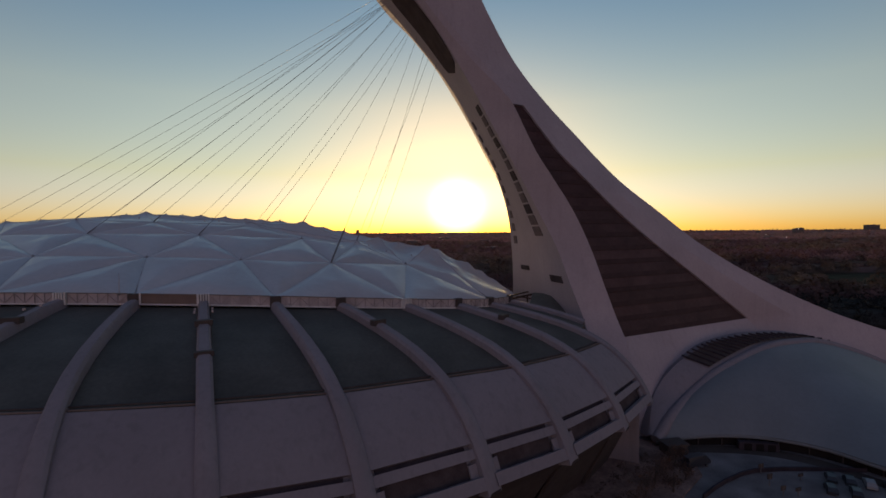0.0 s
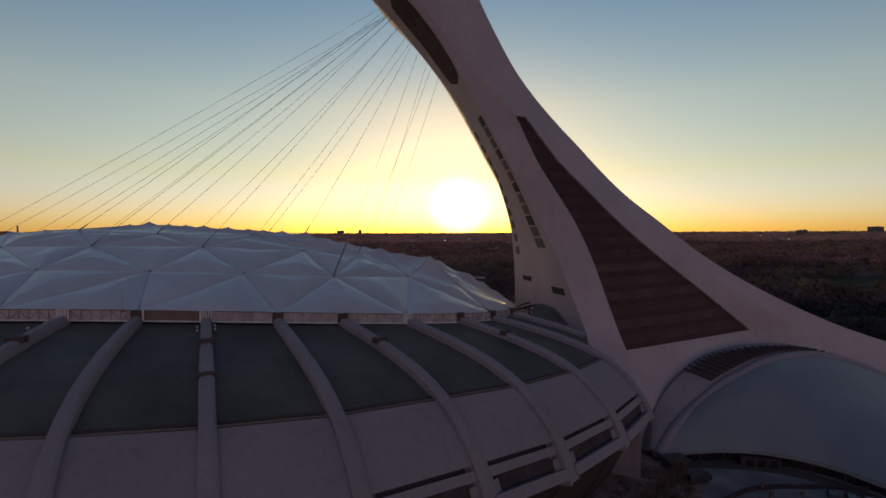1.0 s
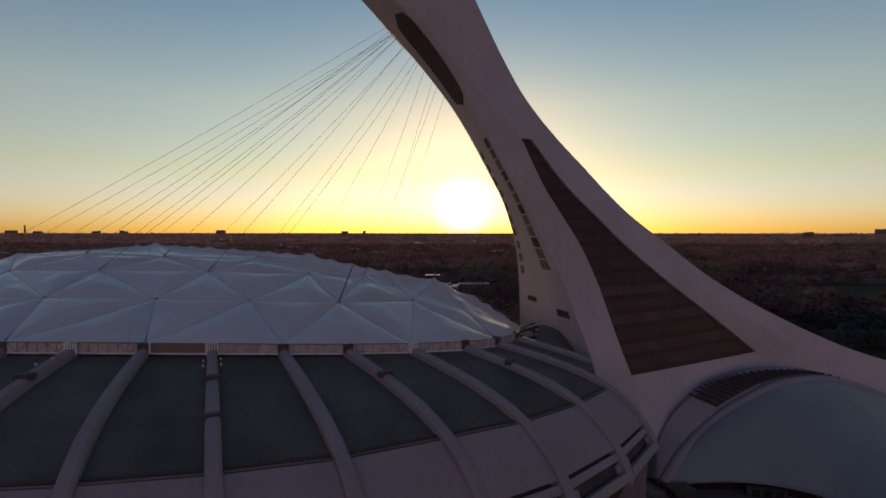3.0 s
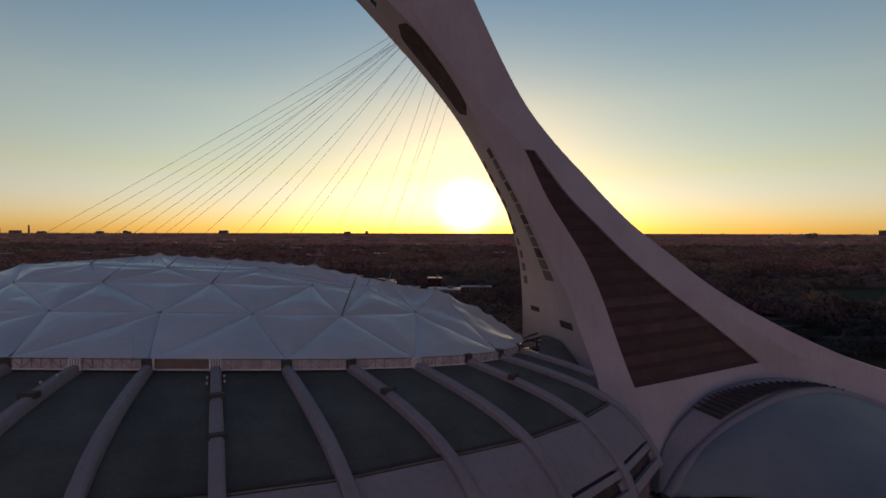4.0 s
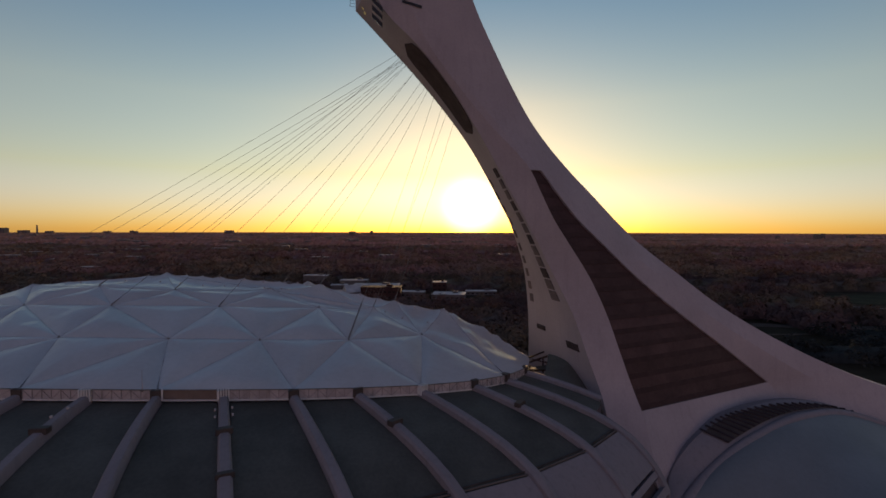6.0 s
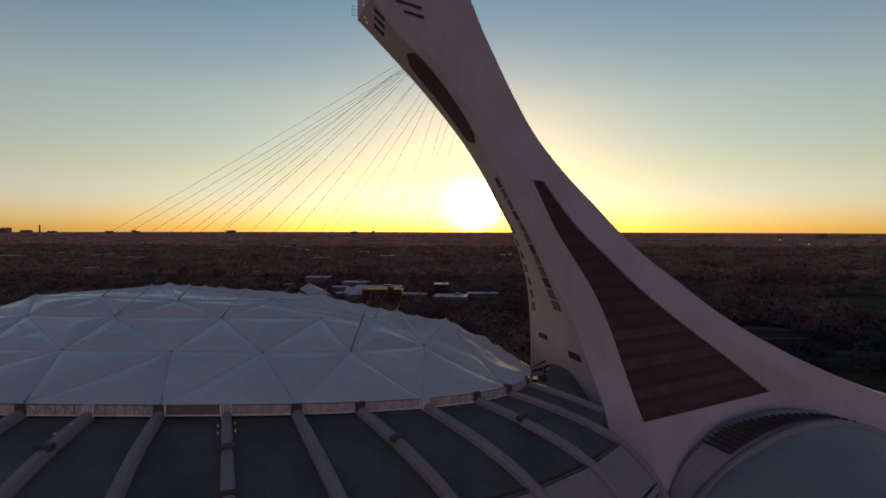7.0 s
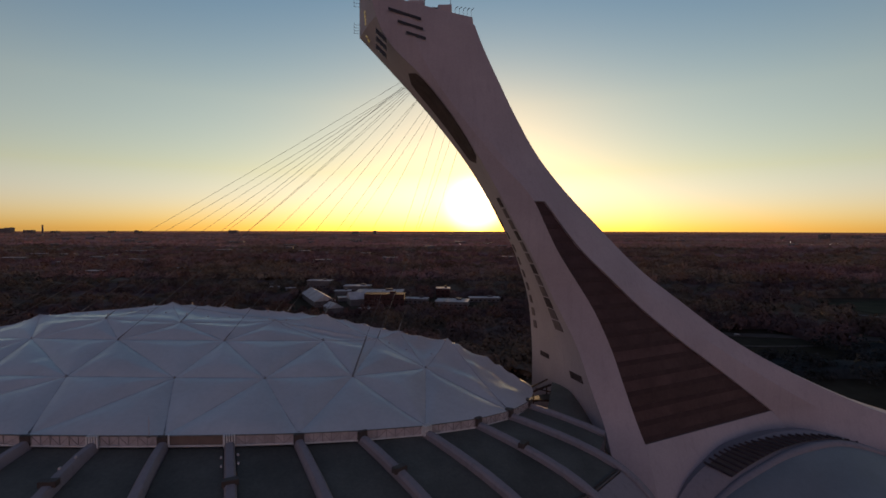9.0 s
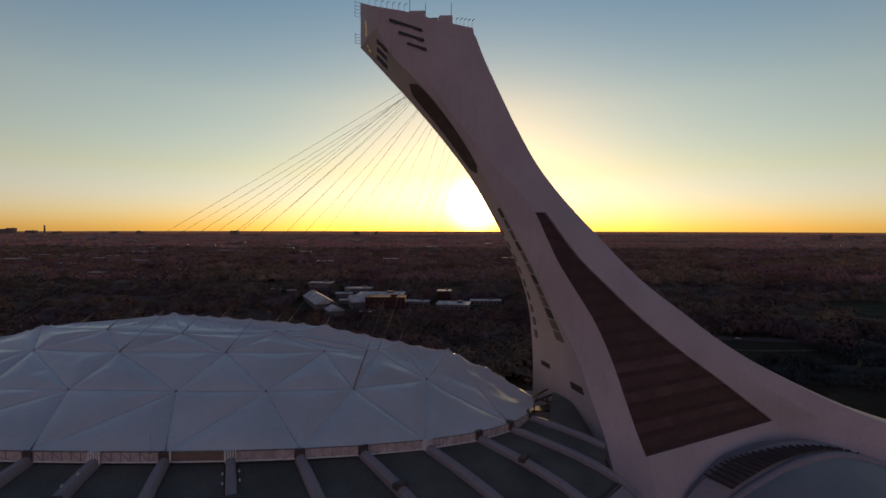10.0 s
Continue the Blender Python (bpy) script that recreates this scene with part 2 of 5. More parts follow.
def thing(name, at, label, category, group="", kind=""):
    """An Empty at a thing's base; its parts are built in world places."""
    e = new(name)
    e.empty_display_size = 1.0
    e.location = at
    return tagged(e, label, category, group, kind)


def grid_faces(nu, nv, close_u=False):
    out = []
    for i in range(nu if close_u else nu - 1):
        for j in range(nv - 1):
            a, b = i * nv + j, ((i + 1) % nu) * nv + j
            out.append((a, b, b + 1, a + 1))
    return out


def slab(rows, thick):
    """A sheet of rows of points, given a thickness along its own normals and closed at its edges."""
    p = np.array(rows, float)
    nu, nv = p.shape[:2]
    du, dv = np.gradient(p, axis=0), np.gradient(p, axis=1)
    n = np.cross(du, dv)
    n /= np.maximum(np.linalg.norm(n, axis=2, keepdims=True), 1e-9)
    q = p - n * thick
    verts = np.concatenate([p.reshape(-1, 3), q.reshape(-1, 3)])
    k = nu * nv
    faces = [(a, b, c, d) for a, b, c, d in grid_faces(nu, nv)]
    faces += [(k + d, k + c, k + b, k + a) for a, b, c, d in grid_faces(nu, nv)]
    rim = [i * nv for i in range(nu)] + [(nu - 1) * nv + j for j in range(1, nv)]
    rim += [i * nv + nv - 1 for i in range(nu - 2, -1, -1)] + [j for j in range(nv - 2, 0, -1)]
    for a, b in zip(rim, rim[1:] + rim[:1]):
        faces.append((b, a, k + a, k + b))
    return verts, faces


def box_between(a, b, width, height, up=(0, 0, 1)):
    """A bar with a rectangular section from a to b."""
    a, b, up = Vector(a), Vector(b), Vector(up)
    d = (b - a).normalized()
    s = d.cross(up)
    if s.length < 1e-6:
        s = d.cross(Vector((1, 0, 0)))
    s.normalize()
    u = s.cross(d)
    v = []
    for p in (a, b):
        for i, j in ((-1, -1), (1, -1), (1, 1), (-1, 1)):
            v.append(p + s * (i * width / 2) + u * (j * height / 2))
    return v, [(0, 1, 2, 3), (7, 6, 5, 4), (0, 4, 5, 1), (1, 5, 6, 2), (2, 6, 7, 3), (3, 7, 4, 0)]


def block(cx, cy, cz, sx, sy, sz, turn=0.0, bevel=0.0):
    """A bevelled block whose base centre is at cx, cy, cz, as a bmesh."""
    bm = bmesh.new()
    bmesh.ops.create_cube(bm, size=1.0)
    bmesh.ops.scale(bm, vec=(sx, sy, sz), verts=bm.verts)
    if bevel:
        bmesh.ops.bevel(bm, geom=list(bm.edges), offset=bevel, segments=2, affect="EDGES")
    bmesh.ops.transform(bm, matrix=pose(cx, cy, cz + sz / 2, 0, 0, turn), verts=bm.verts)
    return bm


def tube(points, radius, sides=6):
    """A round bar along points."""
    pts = [Vector(p) for p in points]
    verts, faces = [], []
    for i, p in enumerate(pts):
        d = (pts[min(i + 1, len(pts) - 1)] - pts[max(i - 1, 0)]).normalized()
        s = d.cross(Vector((0, 0, 1)))
        if s.length < 1e-4:
            s = Vector((1, 0, 0))
        s.normalize()
        u = s.cross(d)
        r = radius[i] if isinstance(radius, (list, tuple)) else radius
        for k in range(sides):
            a = 2 * math.pi * k / sides
            verts.append(p + s * (r * math.cos(a)) + u * (r * math.sin(a)))
    for i in range(len(pts) - 1):
        for k in range(sides):
            a, b = i * sides + k, i * sides + (k + 1) % sides
            faces.append((a, b, b + sides, a + sides))
    faces.append(tuple(range(sides))[::-1])
    faces.append(tuple((len(pts) - 1) * sides + k for k in range(sides)))
    return verts, faces


def join(*shapes):
    verts, faces = [], []
    for v, f in shapes:
        k = len(verts)
        verts += [tuple(p) for p in v]
        faces += [tuple(i + k for i in g) for g in f]
    return verts, faces


# ---- plan of the stadium ----
CX, CY, RA, RB, RF = -92.8, 147.6, 112.9, 57.9, 33.6   # the oval opening of the bowl: its near half is deeper than its far half
HUB = (-92.0, 181.0)                              # the ribs run out from here


def plan(u, v):
    """A place in the opening: u and v run from -1 to 1."""
    return CX + RA * u, CY + (RB if v < 0 else RF) * v


def unplan(x, y):
    return (x - CX) / RA, (y - CY) / (RB if y < CY else RF)


def ring_z(x, y):
    u, v = unplan(x, y)
    return 41.3 + 7.9 * v * v / (u * u + v * v + 1e-9)


def dome_z(x, y):
    u, v = unplan(x, y)
    z = ring_z(x, y)
    r2 = u * u + v * v + 1e-9
    c2 = u * u / r2
    # tent-like towards the near side, fuller along the length and towards the tower
    side = 0.55
    tip = 0.6 + 1.2 * max(0.0, min(1.0, (u - 0.64) / 0.2)) if u > 0 else 0.0
    lean = 1.40 + side * c2 + tip * c2 ** 60 if v < 0 else 1.24 + (0.5 if u > 0 else 0.3) * c2 + tip * c2 ** 18
    return z + (65.5 - z) * (1 - r2 ** (lean / 2))


def on_ring(deg, r=1.0):
    a = radians(deg)
    x, y = plan(r * math.cos(a), r * math.sin(a))
    return x, y, ring_z(x, y)


# ---- ground and distance ----
def ground_z(x, y):
    """Flat round the stadium; far off the land climbs gently to the horizon."""
    d = math.hypot(x, y)
    return 34.0 * max(0.0, min(1.0, (d - 1800.0) / 3000.0)) ** 1.3


def build_ground():
    rings = [0, 60, 120, 200, 300, 420, 560, 740, 950, 1200, 1500, 1800, 2100, 2500, 2900, 3300, 3700, 4100, 4500, 4900, 5400, 6200, 7200]
    n = 96
    verts, faces = [(0, 0, 0)], []
    for r in rings[1:]:
        for k in range(n):
            a = 2 * math.pi * k / n
            x, y = r * math.cos(a), r * math.sin(a)
            verts.append((x, y, ground_z(x, y)))
    for k in range(n):
        faces.append((0, 1 + k, 1 + (k + 1) % n))
    for i in range(len(rings) - 2):
        for k in range(n):
            a, b = 1 + i * n + k, 1 + i * n + (k + 1) % n
            faces.append((a, a + n, b + n, b))
    tagged(new("ground", mesh_of("ground", verts, faces, GROUND, 40)), "dark wooded ground that reaches the horizon", "ground", kind="structure")


build_ground()


# ---- membrane roof on the opening ----
ANCHORS = [-87.4, -73.8, -59.6, -42.6, -22.9, 0.0, 22.9, 42.6, 59.6, 73.8, 87.4, 106.2, 120.4, 137.4, 157.1, 180.0,
           202.9, 222.6, 239.6, 253.8]
ROW_1 = [-91.3, -72.5, -57, -40, -19, 2, 21, 40, 57, 72.5, 90, 107.5, 123, 140, 160, 181, 200, 220, 237, 251.7]
# the inner rows: their angles, and the angles at which they fall between the nodes of the row outside
ROW_2 = [(-91, -83), (-56.5, -65), (-27, -48), (-12, -30), (2, -8), (14, 12), (27, 30), (56.5, 52), (90, 90), (123.5, 128), (153, 150), (166, 168),
         (178, 190), (192, 210), (207, 228), (236.5, 245)]
ROW_3 = [(-68, -74), (-24, -56), (1, -18), (26, 36), (68, 74), (112, 110), (154, 145), (179, 188), (204, 236), (248, 254)]


def zipper(outer, inner, o0, i0, bias=0.8):
    """Triangles between two rings of nodes, each given by its angles in rising order."""
    tri, i, j = [], 0, 0
    no, ni = len(outer), len(inner)
    ang = lambda some, k: some[k % len(some)] + 360 * (k // len(some))
    while i < no or j < ni:
        if j >= ni or (i < no and ang(outer, i + 1) <= ang(inner, j + 1) + (bias if -95 < ang(outer, i) < 0 else 0.8)):
            tri.append((o0 + i % no, o0 + (i + 1) % no, i0 + j % ni))
            i += 1
        else:
            tri.append((o0 + i % no, i0 + (j + 1) % ni, i0 + j % ni))
            j += 1
    return tri


NODES = []
for degs, r, wide, ends in ((ANCHORS, 1.0, 0.0, 0.0), (ROW_1, 0.685, 0.085, 0.0), ([d for d, _ in ROW_2], 0.405, 0.10, 0.13), ([d for d, _ in ROW_3], 0.25, 0.08, 0.1)):
    for d in degs:
        c2 = math.cos(radians(d)) ** 2
        out = r + wide * c2 + ends * c2 ** 6
        NODES.append((out * math.cos(radians(d)), out * math.sin(radians(d))))
NODES.append((0.0, 0.0))
N0, N1, N2, N3 = 0, len(ANCHORS), len(ANCHORS) + len(ROW_1), len(ANCHORS) + len(ROW_1) + len(ROW_2)
NC = len(NODES) - 1
TRIS = zipper(ANCHORS, ROW_1, N0, N1, -5.0) + zipper(ROW_1, [e for _, e in ROW_2], N1, N2) + zipper([e for _, e in ROW_2], [e for _, e in ROW_3], N2, N3)
TRIS += [(N3 + k, N3 + (k + 1) % len(ROW_3), NC) for k in range(len(ROW_3))]


def node_xyz(k):
    u, v = NODES[k]
    x, y = plan(u, v)
    return np.array((x, y, dome_z(x, y)))


PEAK, BASE, SAG, PUFF = 0.8, 0.4, 0.9, 1.3
# short props that lift the fabric along the crest: three staggered rows
PROPS = [(CX - 98.0 + 6.1 * k + shift + random.uniform(-1.1, 1.1), CY + out + random.uniform(-0.5, 0.5), tall)
         for out, shift, tall in ((-7.0, 3.0, 0.7), (0.2, 0.0, 1.1), (7.5, 3.0, 0.9)) for k in range(33)]
PROPS = [(x, y, tall + (0.3 if x > -6 else -0.2)) for x, y, tall in PROPS]
PROPS += [(6.5 + 4.0 * k, CY + 0.4 + 0.3 * k, 1.9 - 0.25 * k) for k in range(3)]      # the last ones, down to the tip


def node_base(k):
    """How far a node stands over the plain dome: the two outer rows of the near half hang lower."""
    if k < N1:
        return 0.0
    near_half = max(0.0, min(1.0, (CY - 6.0 - node_xyz(k)[1]) / 8.0))
    if k >= N3:
        return BASE + (0.9 if NODES[k][0] < -0.05 and NODES[k][1] < -0.02 else 0.0)
    return BASE - 0.6 * near_half


def node_peak(k):
    """Peaks stand on the crest and the far half, where the fabric is pulled up; the near nodes lie in dimples."""
    if k < N1:
        return 0.0
    y = node_xyz(k)[1]
    return PEAK * 1.5 * max(0.0, min(1.0, (y - CY + 20.0) / 18.0))


def edge_distance(tri, w):
    """How far a place of a bay lies from its nearest seam, in metres; the rim does not count."""
    p = [plan(*NODES[k]) for k in tri]
    twice = abs((p[1][0] - p[0][0]) * (p[2][1] - p[0][1]) - (p[1][1] - p[0][1]) * (p[2][0] - p[0][0]))
    best = 99.0
    for i in range(3):
        j, k = (i + 1) % 3, (i + 2) % 3
        if tri[j] < N1 and tri[k] < N1:
            continue
        best = min(best, w[i] * twice / math.hypot(p[j][0] - p[k][0], p[j][1] - p[k][1]))
    return best


def membrane_point(tri, w):
    """A point of the fabric of one bay by its weights: seams run straight between the nodes, the near bays
    swell over them, the far ones hang slack between the props."""
    u = sum(NODES[k][0] * c for k, c in zip(tri, w))
    v = sum(NODES[k][1] * c for k, c in zip(tri, w))
    rim = [(k, c) for k, c in zip(tri, w) if k < N1]
    share = sum(c for _, c in rim)
    z = sum((node_xyz(k)[2] + node_base(k)) * c for k, c in zip(tri, w))
    if len(rim) == 2 and share > 1e-6:
        ru = sum(NODES[k][0] * c for k, c in rim) / share
        rv = sum(NODES[k][1] * c for k, c in rim) / share
        grow = 1 + (1 / math.hypot(ru, rv) - 1) * share
        u, v = u * grow, v * grow
        third = [k for k in tri if k >= N1][0]
        z = ring_z(*plan(ru, rv)) * share + (node_xyz(third)[2] + node_base(third)) * (1 - share)
    x, y = plan(u, v)
    lift = sum(node_base(k) * c for k, c in zip(tri, w))
    z = 0.7 * z + 0.3 * (dome_z(x, y) + lift * 0.9)
    keep = 1 - share ** 8 if len(rim) == 2 else 1.0
    near = 0.0
    for k in tri:
        nx, ny = plan(*NODES[k])
        near = max(near, node_peak(k) * math.exp(-math.hypot(x - nx, y - ny) / 1.7))
    if CY - 14 < y < CY + 20:
        for px, py, tall in PROPS:
            if abs(px - x) < 6:
                near = max(near, tall * math.exp(-math.hypot(x - px, y - py) / 1.65))
    inner = 27 * w[0] * w[1] * w[2]
    crest = max(0.0, min(1.0, (y - CY + 15.0) / 8.0))
    swell_up = PUFF * (1 - math.exp(-edge_distance(tri, w) / 2.8)) - 0.5
    slack = -SAG * inner - 0.12
    ripple = (0.16 * noise.noise((x * 0.28, y * 0.28, 3.0)) + 0.34 * noise.noise((x * 0.11, y * 0.11, 9.0))) * inner ** 0.6
    return x, y, z + (near + swell_up * (1 - crest) + slack * crest) * keep + ripple


def weights_in(tri, u, v):
    """The weights of the place u, v in a bay."""
    (ax, ay), (bx, by), (cx, cy) = (NODES[k] for k in tri)
    area = (bx - ax) * (cy - ay) - (by - ay) * (cx - ax)
    wb = ((u - ax) * (cy - ay) - (v - ay) * (cx - ax)) / area
    wc = ((bx - ax) * (v - ay) - (by - ay) * (u - ax)) / area
    return 1 - wb - wc, wb, wc


def build_roof():
    roof = thing("membrane_roof", (CX, CY, 41.4), "white tensioned fabric roof with tent-like peaks over the oval bowl", "stadium roof")
    n = 30
    for tri in TRIS:
        idx, verts, faces = {}, [], []
        for i in range(n + 1):
            for j in range(n + 1 - i):
                idx[i, j] = len(verts)
                verts.append(membrane_point(tri, (i / n, j / n, (n - i - j) / n)))
        for i in range(n):
            for j in range(n - i):
                faces.append((idx[i, j], idx[i + 1, j], idx[i, j + 1]))
                if i + j < n - 1:
                    faces.append((idx[i + 1, j], idx[i + 1, j + 1], idx[i, j + 1]))
        a, b, c = (Vector(verts[f]) for f in faces[0])
        if (b - a).cross(c - a).z < 0:
            faces = [f[::-1] for f in faces]
        part("membrane_panel", (verts, faces), FABRIC, roof, smooth=60)
    done = set()
    for tri in TRIS:
        for p, q in ((0, 1), (1, 2), (2, 0)):
            key = tuple(sorted((tri[p], tri[q])))
            if key in done or (key[0] < N1 and key[1] < N1):
                continue
            done.add(key)
            line = []
            for s in range(21):
                w = [0.0, 0.0, 0.0]
                w[p], w[q] = 1 - s / 20, s / 20
                x, y, z = membrane_point(tri, w)
                line.append((x, y, z - 0.02))
            part("seam", tube(line, 0.08, 6), SEAM, roof)
    for k in range(N1, len(NODES)):
        x, y, z = node_xyz(k)
        z += node_base(k) + node_peak(k) - 0.95
        cap = join(tube([(x, y, z - 0.4), (x, y, z + 0.55)], [0.7, 0.25], 8), tube([(x, y, z + 0.5), (x, y, z + 0.95)], [0.1, 0.08], 6))
        part("node_cap", cap, STEEL, roof, "small grey steel cap on a fabric peak")
    for px, py, _ in PROPS:
        u, v = unplan(px, py)
        for tri in TRIS:
            w = weights_in(tri, u, v)
            if min(w) > -1e-6 and min(tri) >= N1:
                z = membrane_point(tri, w)[2]
                part("prop_cap", tube([(px, py, z - 0.6), (px, py, z - 0.05), (px, py, z + 0.22)], [0.45, 0.26, 0.12], 7), FASCIA, roof, "small pale cap where a prop lifts the fabric")
                break
    return roof


build_roof()

# ---- the bowl: ribs, dark roof panels, concrete shell, windows, fascia ----
RIB_DEG = [-87.4, -80.6, -73.8, -67.1, -59.6, -51.9, -42.6, -32.4, -22.9, -12.5]
RIB_TURN = {-59.6: 0.8, -51.9: 3.8, -42.6: 0.4, -22.9: 2.2}      # degrees by which a rib swings towards the tower
RIB_OUT = [36.5, 35.5, 34.0, 31.8, 30.6, 29.5, 28.7, 27.6, 27.0, 25.0]     # from the ring to the lower edge of the dark panels
PANEL_PROFILE = [(0.0, -2.9), (4, -3.6), (9, -4.6), (14, -5.7), (19, -7.0), (24, -8.6), (29, -10.5)]
SHELL_PROFILE = [(29, -10.5), (31, -11.9), (33, -13.5), (35, -15.4), (36.6, -17.1), (38.15, -19.1)]
RIB_PROFILE = [(0.0, -1.0), (4, -1.5), (9, -2.5), (14, -3.6), (19, -4.9), (24, -6.5), (28, -8.2), (31, -9.9), (34, -12.2), (37, -15.3),
               (39.4, -18.7), (40.8, -21.3), (41.8, -23.5), (42.4, -25.0)]


class Rib:
    """The plan line of one rib: its start on the ring, its way outwards, its stretch."""

    def __init__(self, deg, out, mirror_x=False, mirror_y=False):
        x, y, self.z = on_ring(deg)
        d = Vector((x - HUB[0], y - HUB[1])).normalized()
        if not (mirror_x or mirror_y):
            d.rotate(Matrix.Rotation(radians(RIB_TURN.get(deg, 0.0)), 2))
        # the middle ribs bow slightly sideways
        self.bow = 0.0 if mirror_x or mirror_y else float(np.interp(abs(deg), [51.9, 59.6, 67.1, 73.8, 80.6, 87.4], [0.0, 0.2, 0.0, 1.0, 1.2, 0.8]))
        mx = -1 if mirror_x else 1
        my = -1 if mirror_y else 1
        self.x, self.y = CX + (x - CX) * mx, CY + (y - CY) * (my if my > 0 else -RF / RB)
        self.dx, self.dy = d.x * mx, d.y * my
        self.k = out / 29.0
        self.more = float(np.interp(abs(deg), [59, 67, 74, 81], [1.15, 1.15, 0.5, 0.1]))     # how much further down the dark panels reach
        self.kz = min(1.1, (self.z - 26.0) / 19.3)        # the windows run level round the bowl

    def at(self, s, dz, side=0.0):
        side -= self.bow * max(0.0, 4 * (s / 39) * (1 - s / 39))
        s *= self.k
        return (self.x + self.dx * s - self.dy * side, self.y + self.dy * s + self.dx * side, self.z + dz * self.kz)


def rib_mesh(r, full=True):
    """A tapering concrete rib: crowned top, deep sides, bent down into a leg that stands inside the overhang."""
    outer = RIB_PROFILE if full else RIB_PROFILE[:6]
    rows = []
    for i, (s, dz) in enumerate(outer):
        t = i / (len(RIB_PROFILE) - 1)
        half = 0.95 + 0.2 * min(1, s / 22) + 0.35 * max(0.0, (s - 30) / 12)
        deep = 4.2 + 1.5 * t - 4.2 * max(0.0, (s - 37) / 5.4)
        ds = 1.2 * t * 2.2
        rows.append([r.at(s - ds * 1.6, dz - deep, -half), r.at(s, dz - 0.45, -half), r.at(s, dz, -half + 0.4), r.at(s, dz + 0.04, 0),
                     r.at(s, dz, half - 0.4), r.at(s, dz - 0.45, half), r.at(s - ds * 1.6, dz - deep, half)])
    verts = [p for row in rows for p in row]
    nv = 7
    faces = grid_faces(len(rows), nv) + [(i * nv + 6, (i + 1) * nv + 6, (i + 1) * nv, i * nv) for i in range(len(rows) - 1)]
    faces += [tuple(range(nv)), tuple((len(rows) - 1) * nv + k for k in range(nv))[::-1]]
    return verts, faces


def cover(r, s):
    """A point of the bowl's cover: the joint of panels and shell slides along the curve with each rib."""
    run = [0, 24, 29, 38.15]
    s = float(np.interp(s, run, [0, 24, 29 + r.more, 38.15]))
    line = PANEL_PROFILE + SHELL_PROFILE[1:]
    return r.at(s, float(np.interp(s, [q[0] for q in line], [q[1] for q in line])))


def cover_sheet(a, b, profile, inset=1.2, steps=4, lift=0.0):
    rows = []
    for s, _ in profile:
        va, vb = Vector(cover(a, s)), Vector(cover(b, s))
        d = (vb - va).normalized() * inset
        rows.append([tuple((va + d).lerp(vb - d, i / steps) + Vector((0, 0, lift))) for i in range(steps + 1)])
    return rows


def bay_sheet(a, b, profile, inset=1.2, steps=4, drop=0.0):
    rows = []
    for s, dz in profile:
        row = []
        for i in range(steps + 1):
            t = i / steps
            pa, pb = a.at(s, dz + drop, 0), b.at(s, dz + drop, 0)
            va, vb = Vector(pa), Vector(pb)
            d = (vb - va).normalized() * inset
            p = (va + d).lerp(vb - d, t)
            row.append(tuple(p))
        rows.append(row)
    return rows


def lip(a, b, s0, z0, s1, z1, thick, inset=1.4):
    """A band across a bay from profile point s0, z0 to s1, z1."""
    return slab(bay_sheet(a, b, [(s0, z0), ((s0 + s1) / 2, (z0 + z1) / 2), (s1, z1)], inset, 3), thick)


def orient(data):
    """Turns faces outwards."""
    v, f = data
    me = bpy.data.meshes.new("t")
    me.from_pydata([tuple(map(float, p)) for p in v], [], [tuple(map(int, g)) for g in f])
    bm = bmesh.new()
    bm.from_mesh(me)
    bpy.data.meshes.remove(me)
    bmesh.ops.recalc_face_normals(bm, faces=bm.faces)
    return bm


def window_band(a, b, num, bowl):
    """The foot of a bay: slatted gutter slot, pale ledge, dark window band, sill and soffit."""
    strip = part("window_strip", orient(lip(a, b, 38.45, -19.65, 39.2, -20.95, 0.9, 0.95)), CONCRETE, bowl, "pale concrete ledge over a window band", smooth=50)
    part("gutter", orient(lip(a, b, 37.95, -18.95, 38.3, -19.75, 0.3, 2.3)), LOUVRE, strip, "dark slatted gutter slot")
    part("back_wall", orient(lip(a, b, 37.7, -18.6, 39.6, -24.3, 0.25, 0.6)), CONCRETE, strip)
    part("pane", orient(lip(a, b, 39.0, -21.0, 40.1, -23.9, 0.2, 2.6)), TOWER_WINDOW, strip, "dark window band")
    part("sill", orient(lip(a, b, 40.45, -23.2, 41.25, -24.9, 1.2, 0.95)), CONCRETE, strip, smooth=50)
    for t in (0.085, 0.915):
        pa = Vector(a.at(39.75, -21.3)).lerp(Vector(b.at(39.75, -21.3)), t)
        pb = Vector(a.at(40.55, -23.2)).lerp(Vector(b.at(40.55, -23.2)), t)
        along = (Vector(b.at(40, -22)) - Vector(a.at(40, -22))).normalized()
        part("end_post", orient(box_between(pa, pb, 2.4, 0.4, along.cross(Vector((0, 0, 1))))), CONCRETE, strip)
    if num > 0:
        for k in range(10):
            t = 0.14 + 0.72 * k / 9
            pa = Vector(a.at(38.15, -19.0)).lerp(Vector(b.at(38.15, -19.0)), t)
            pb = Vector(a.at(38.5, -19.95)).lerp(Vector(b.at(38.5, -19.95)), t)
            part("slat", orient(box_between(pa, pb, 0.22, 0.22)), CONCRETE, strip)
    va, vb = Vector(a.at(38.2, -22.6)), Vector(b.at(38.2, -22.6))
    # DARK puts the overhang's shade into the soffit's colour
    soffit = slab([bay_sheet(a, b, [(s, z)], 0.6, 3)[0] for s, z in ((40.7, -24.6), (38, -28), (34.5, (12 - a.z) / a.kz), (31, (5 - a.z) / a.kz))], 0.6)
    part("soffit", orient(soffit), DARK, bowl, "underside of the overhang, its shade put into a dark colour")


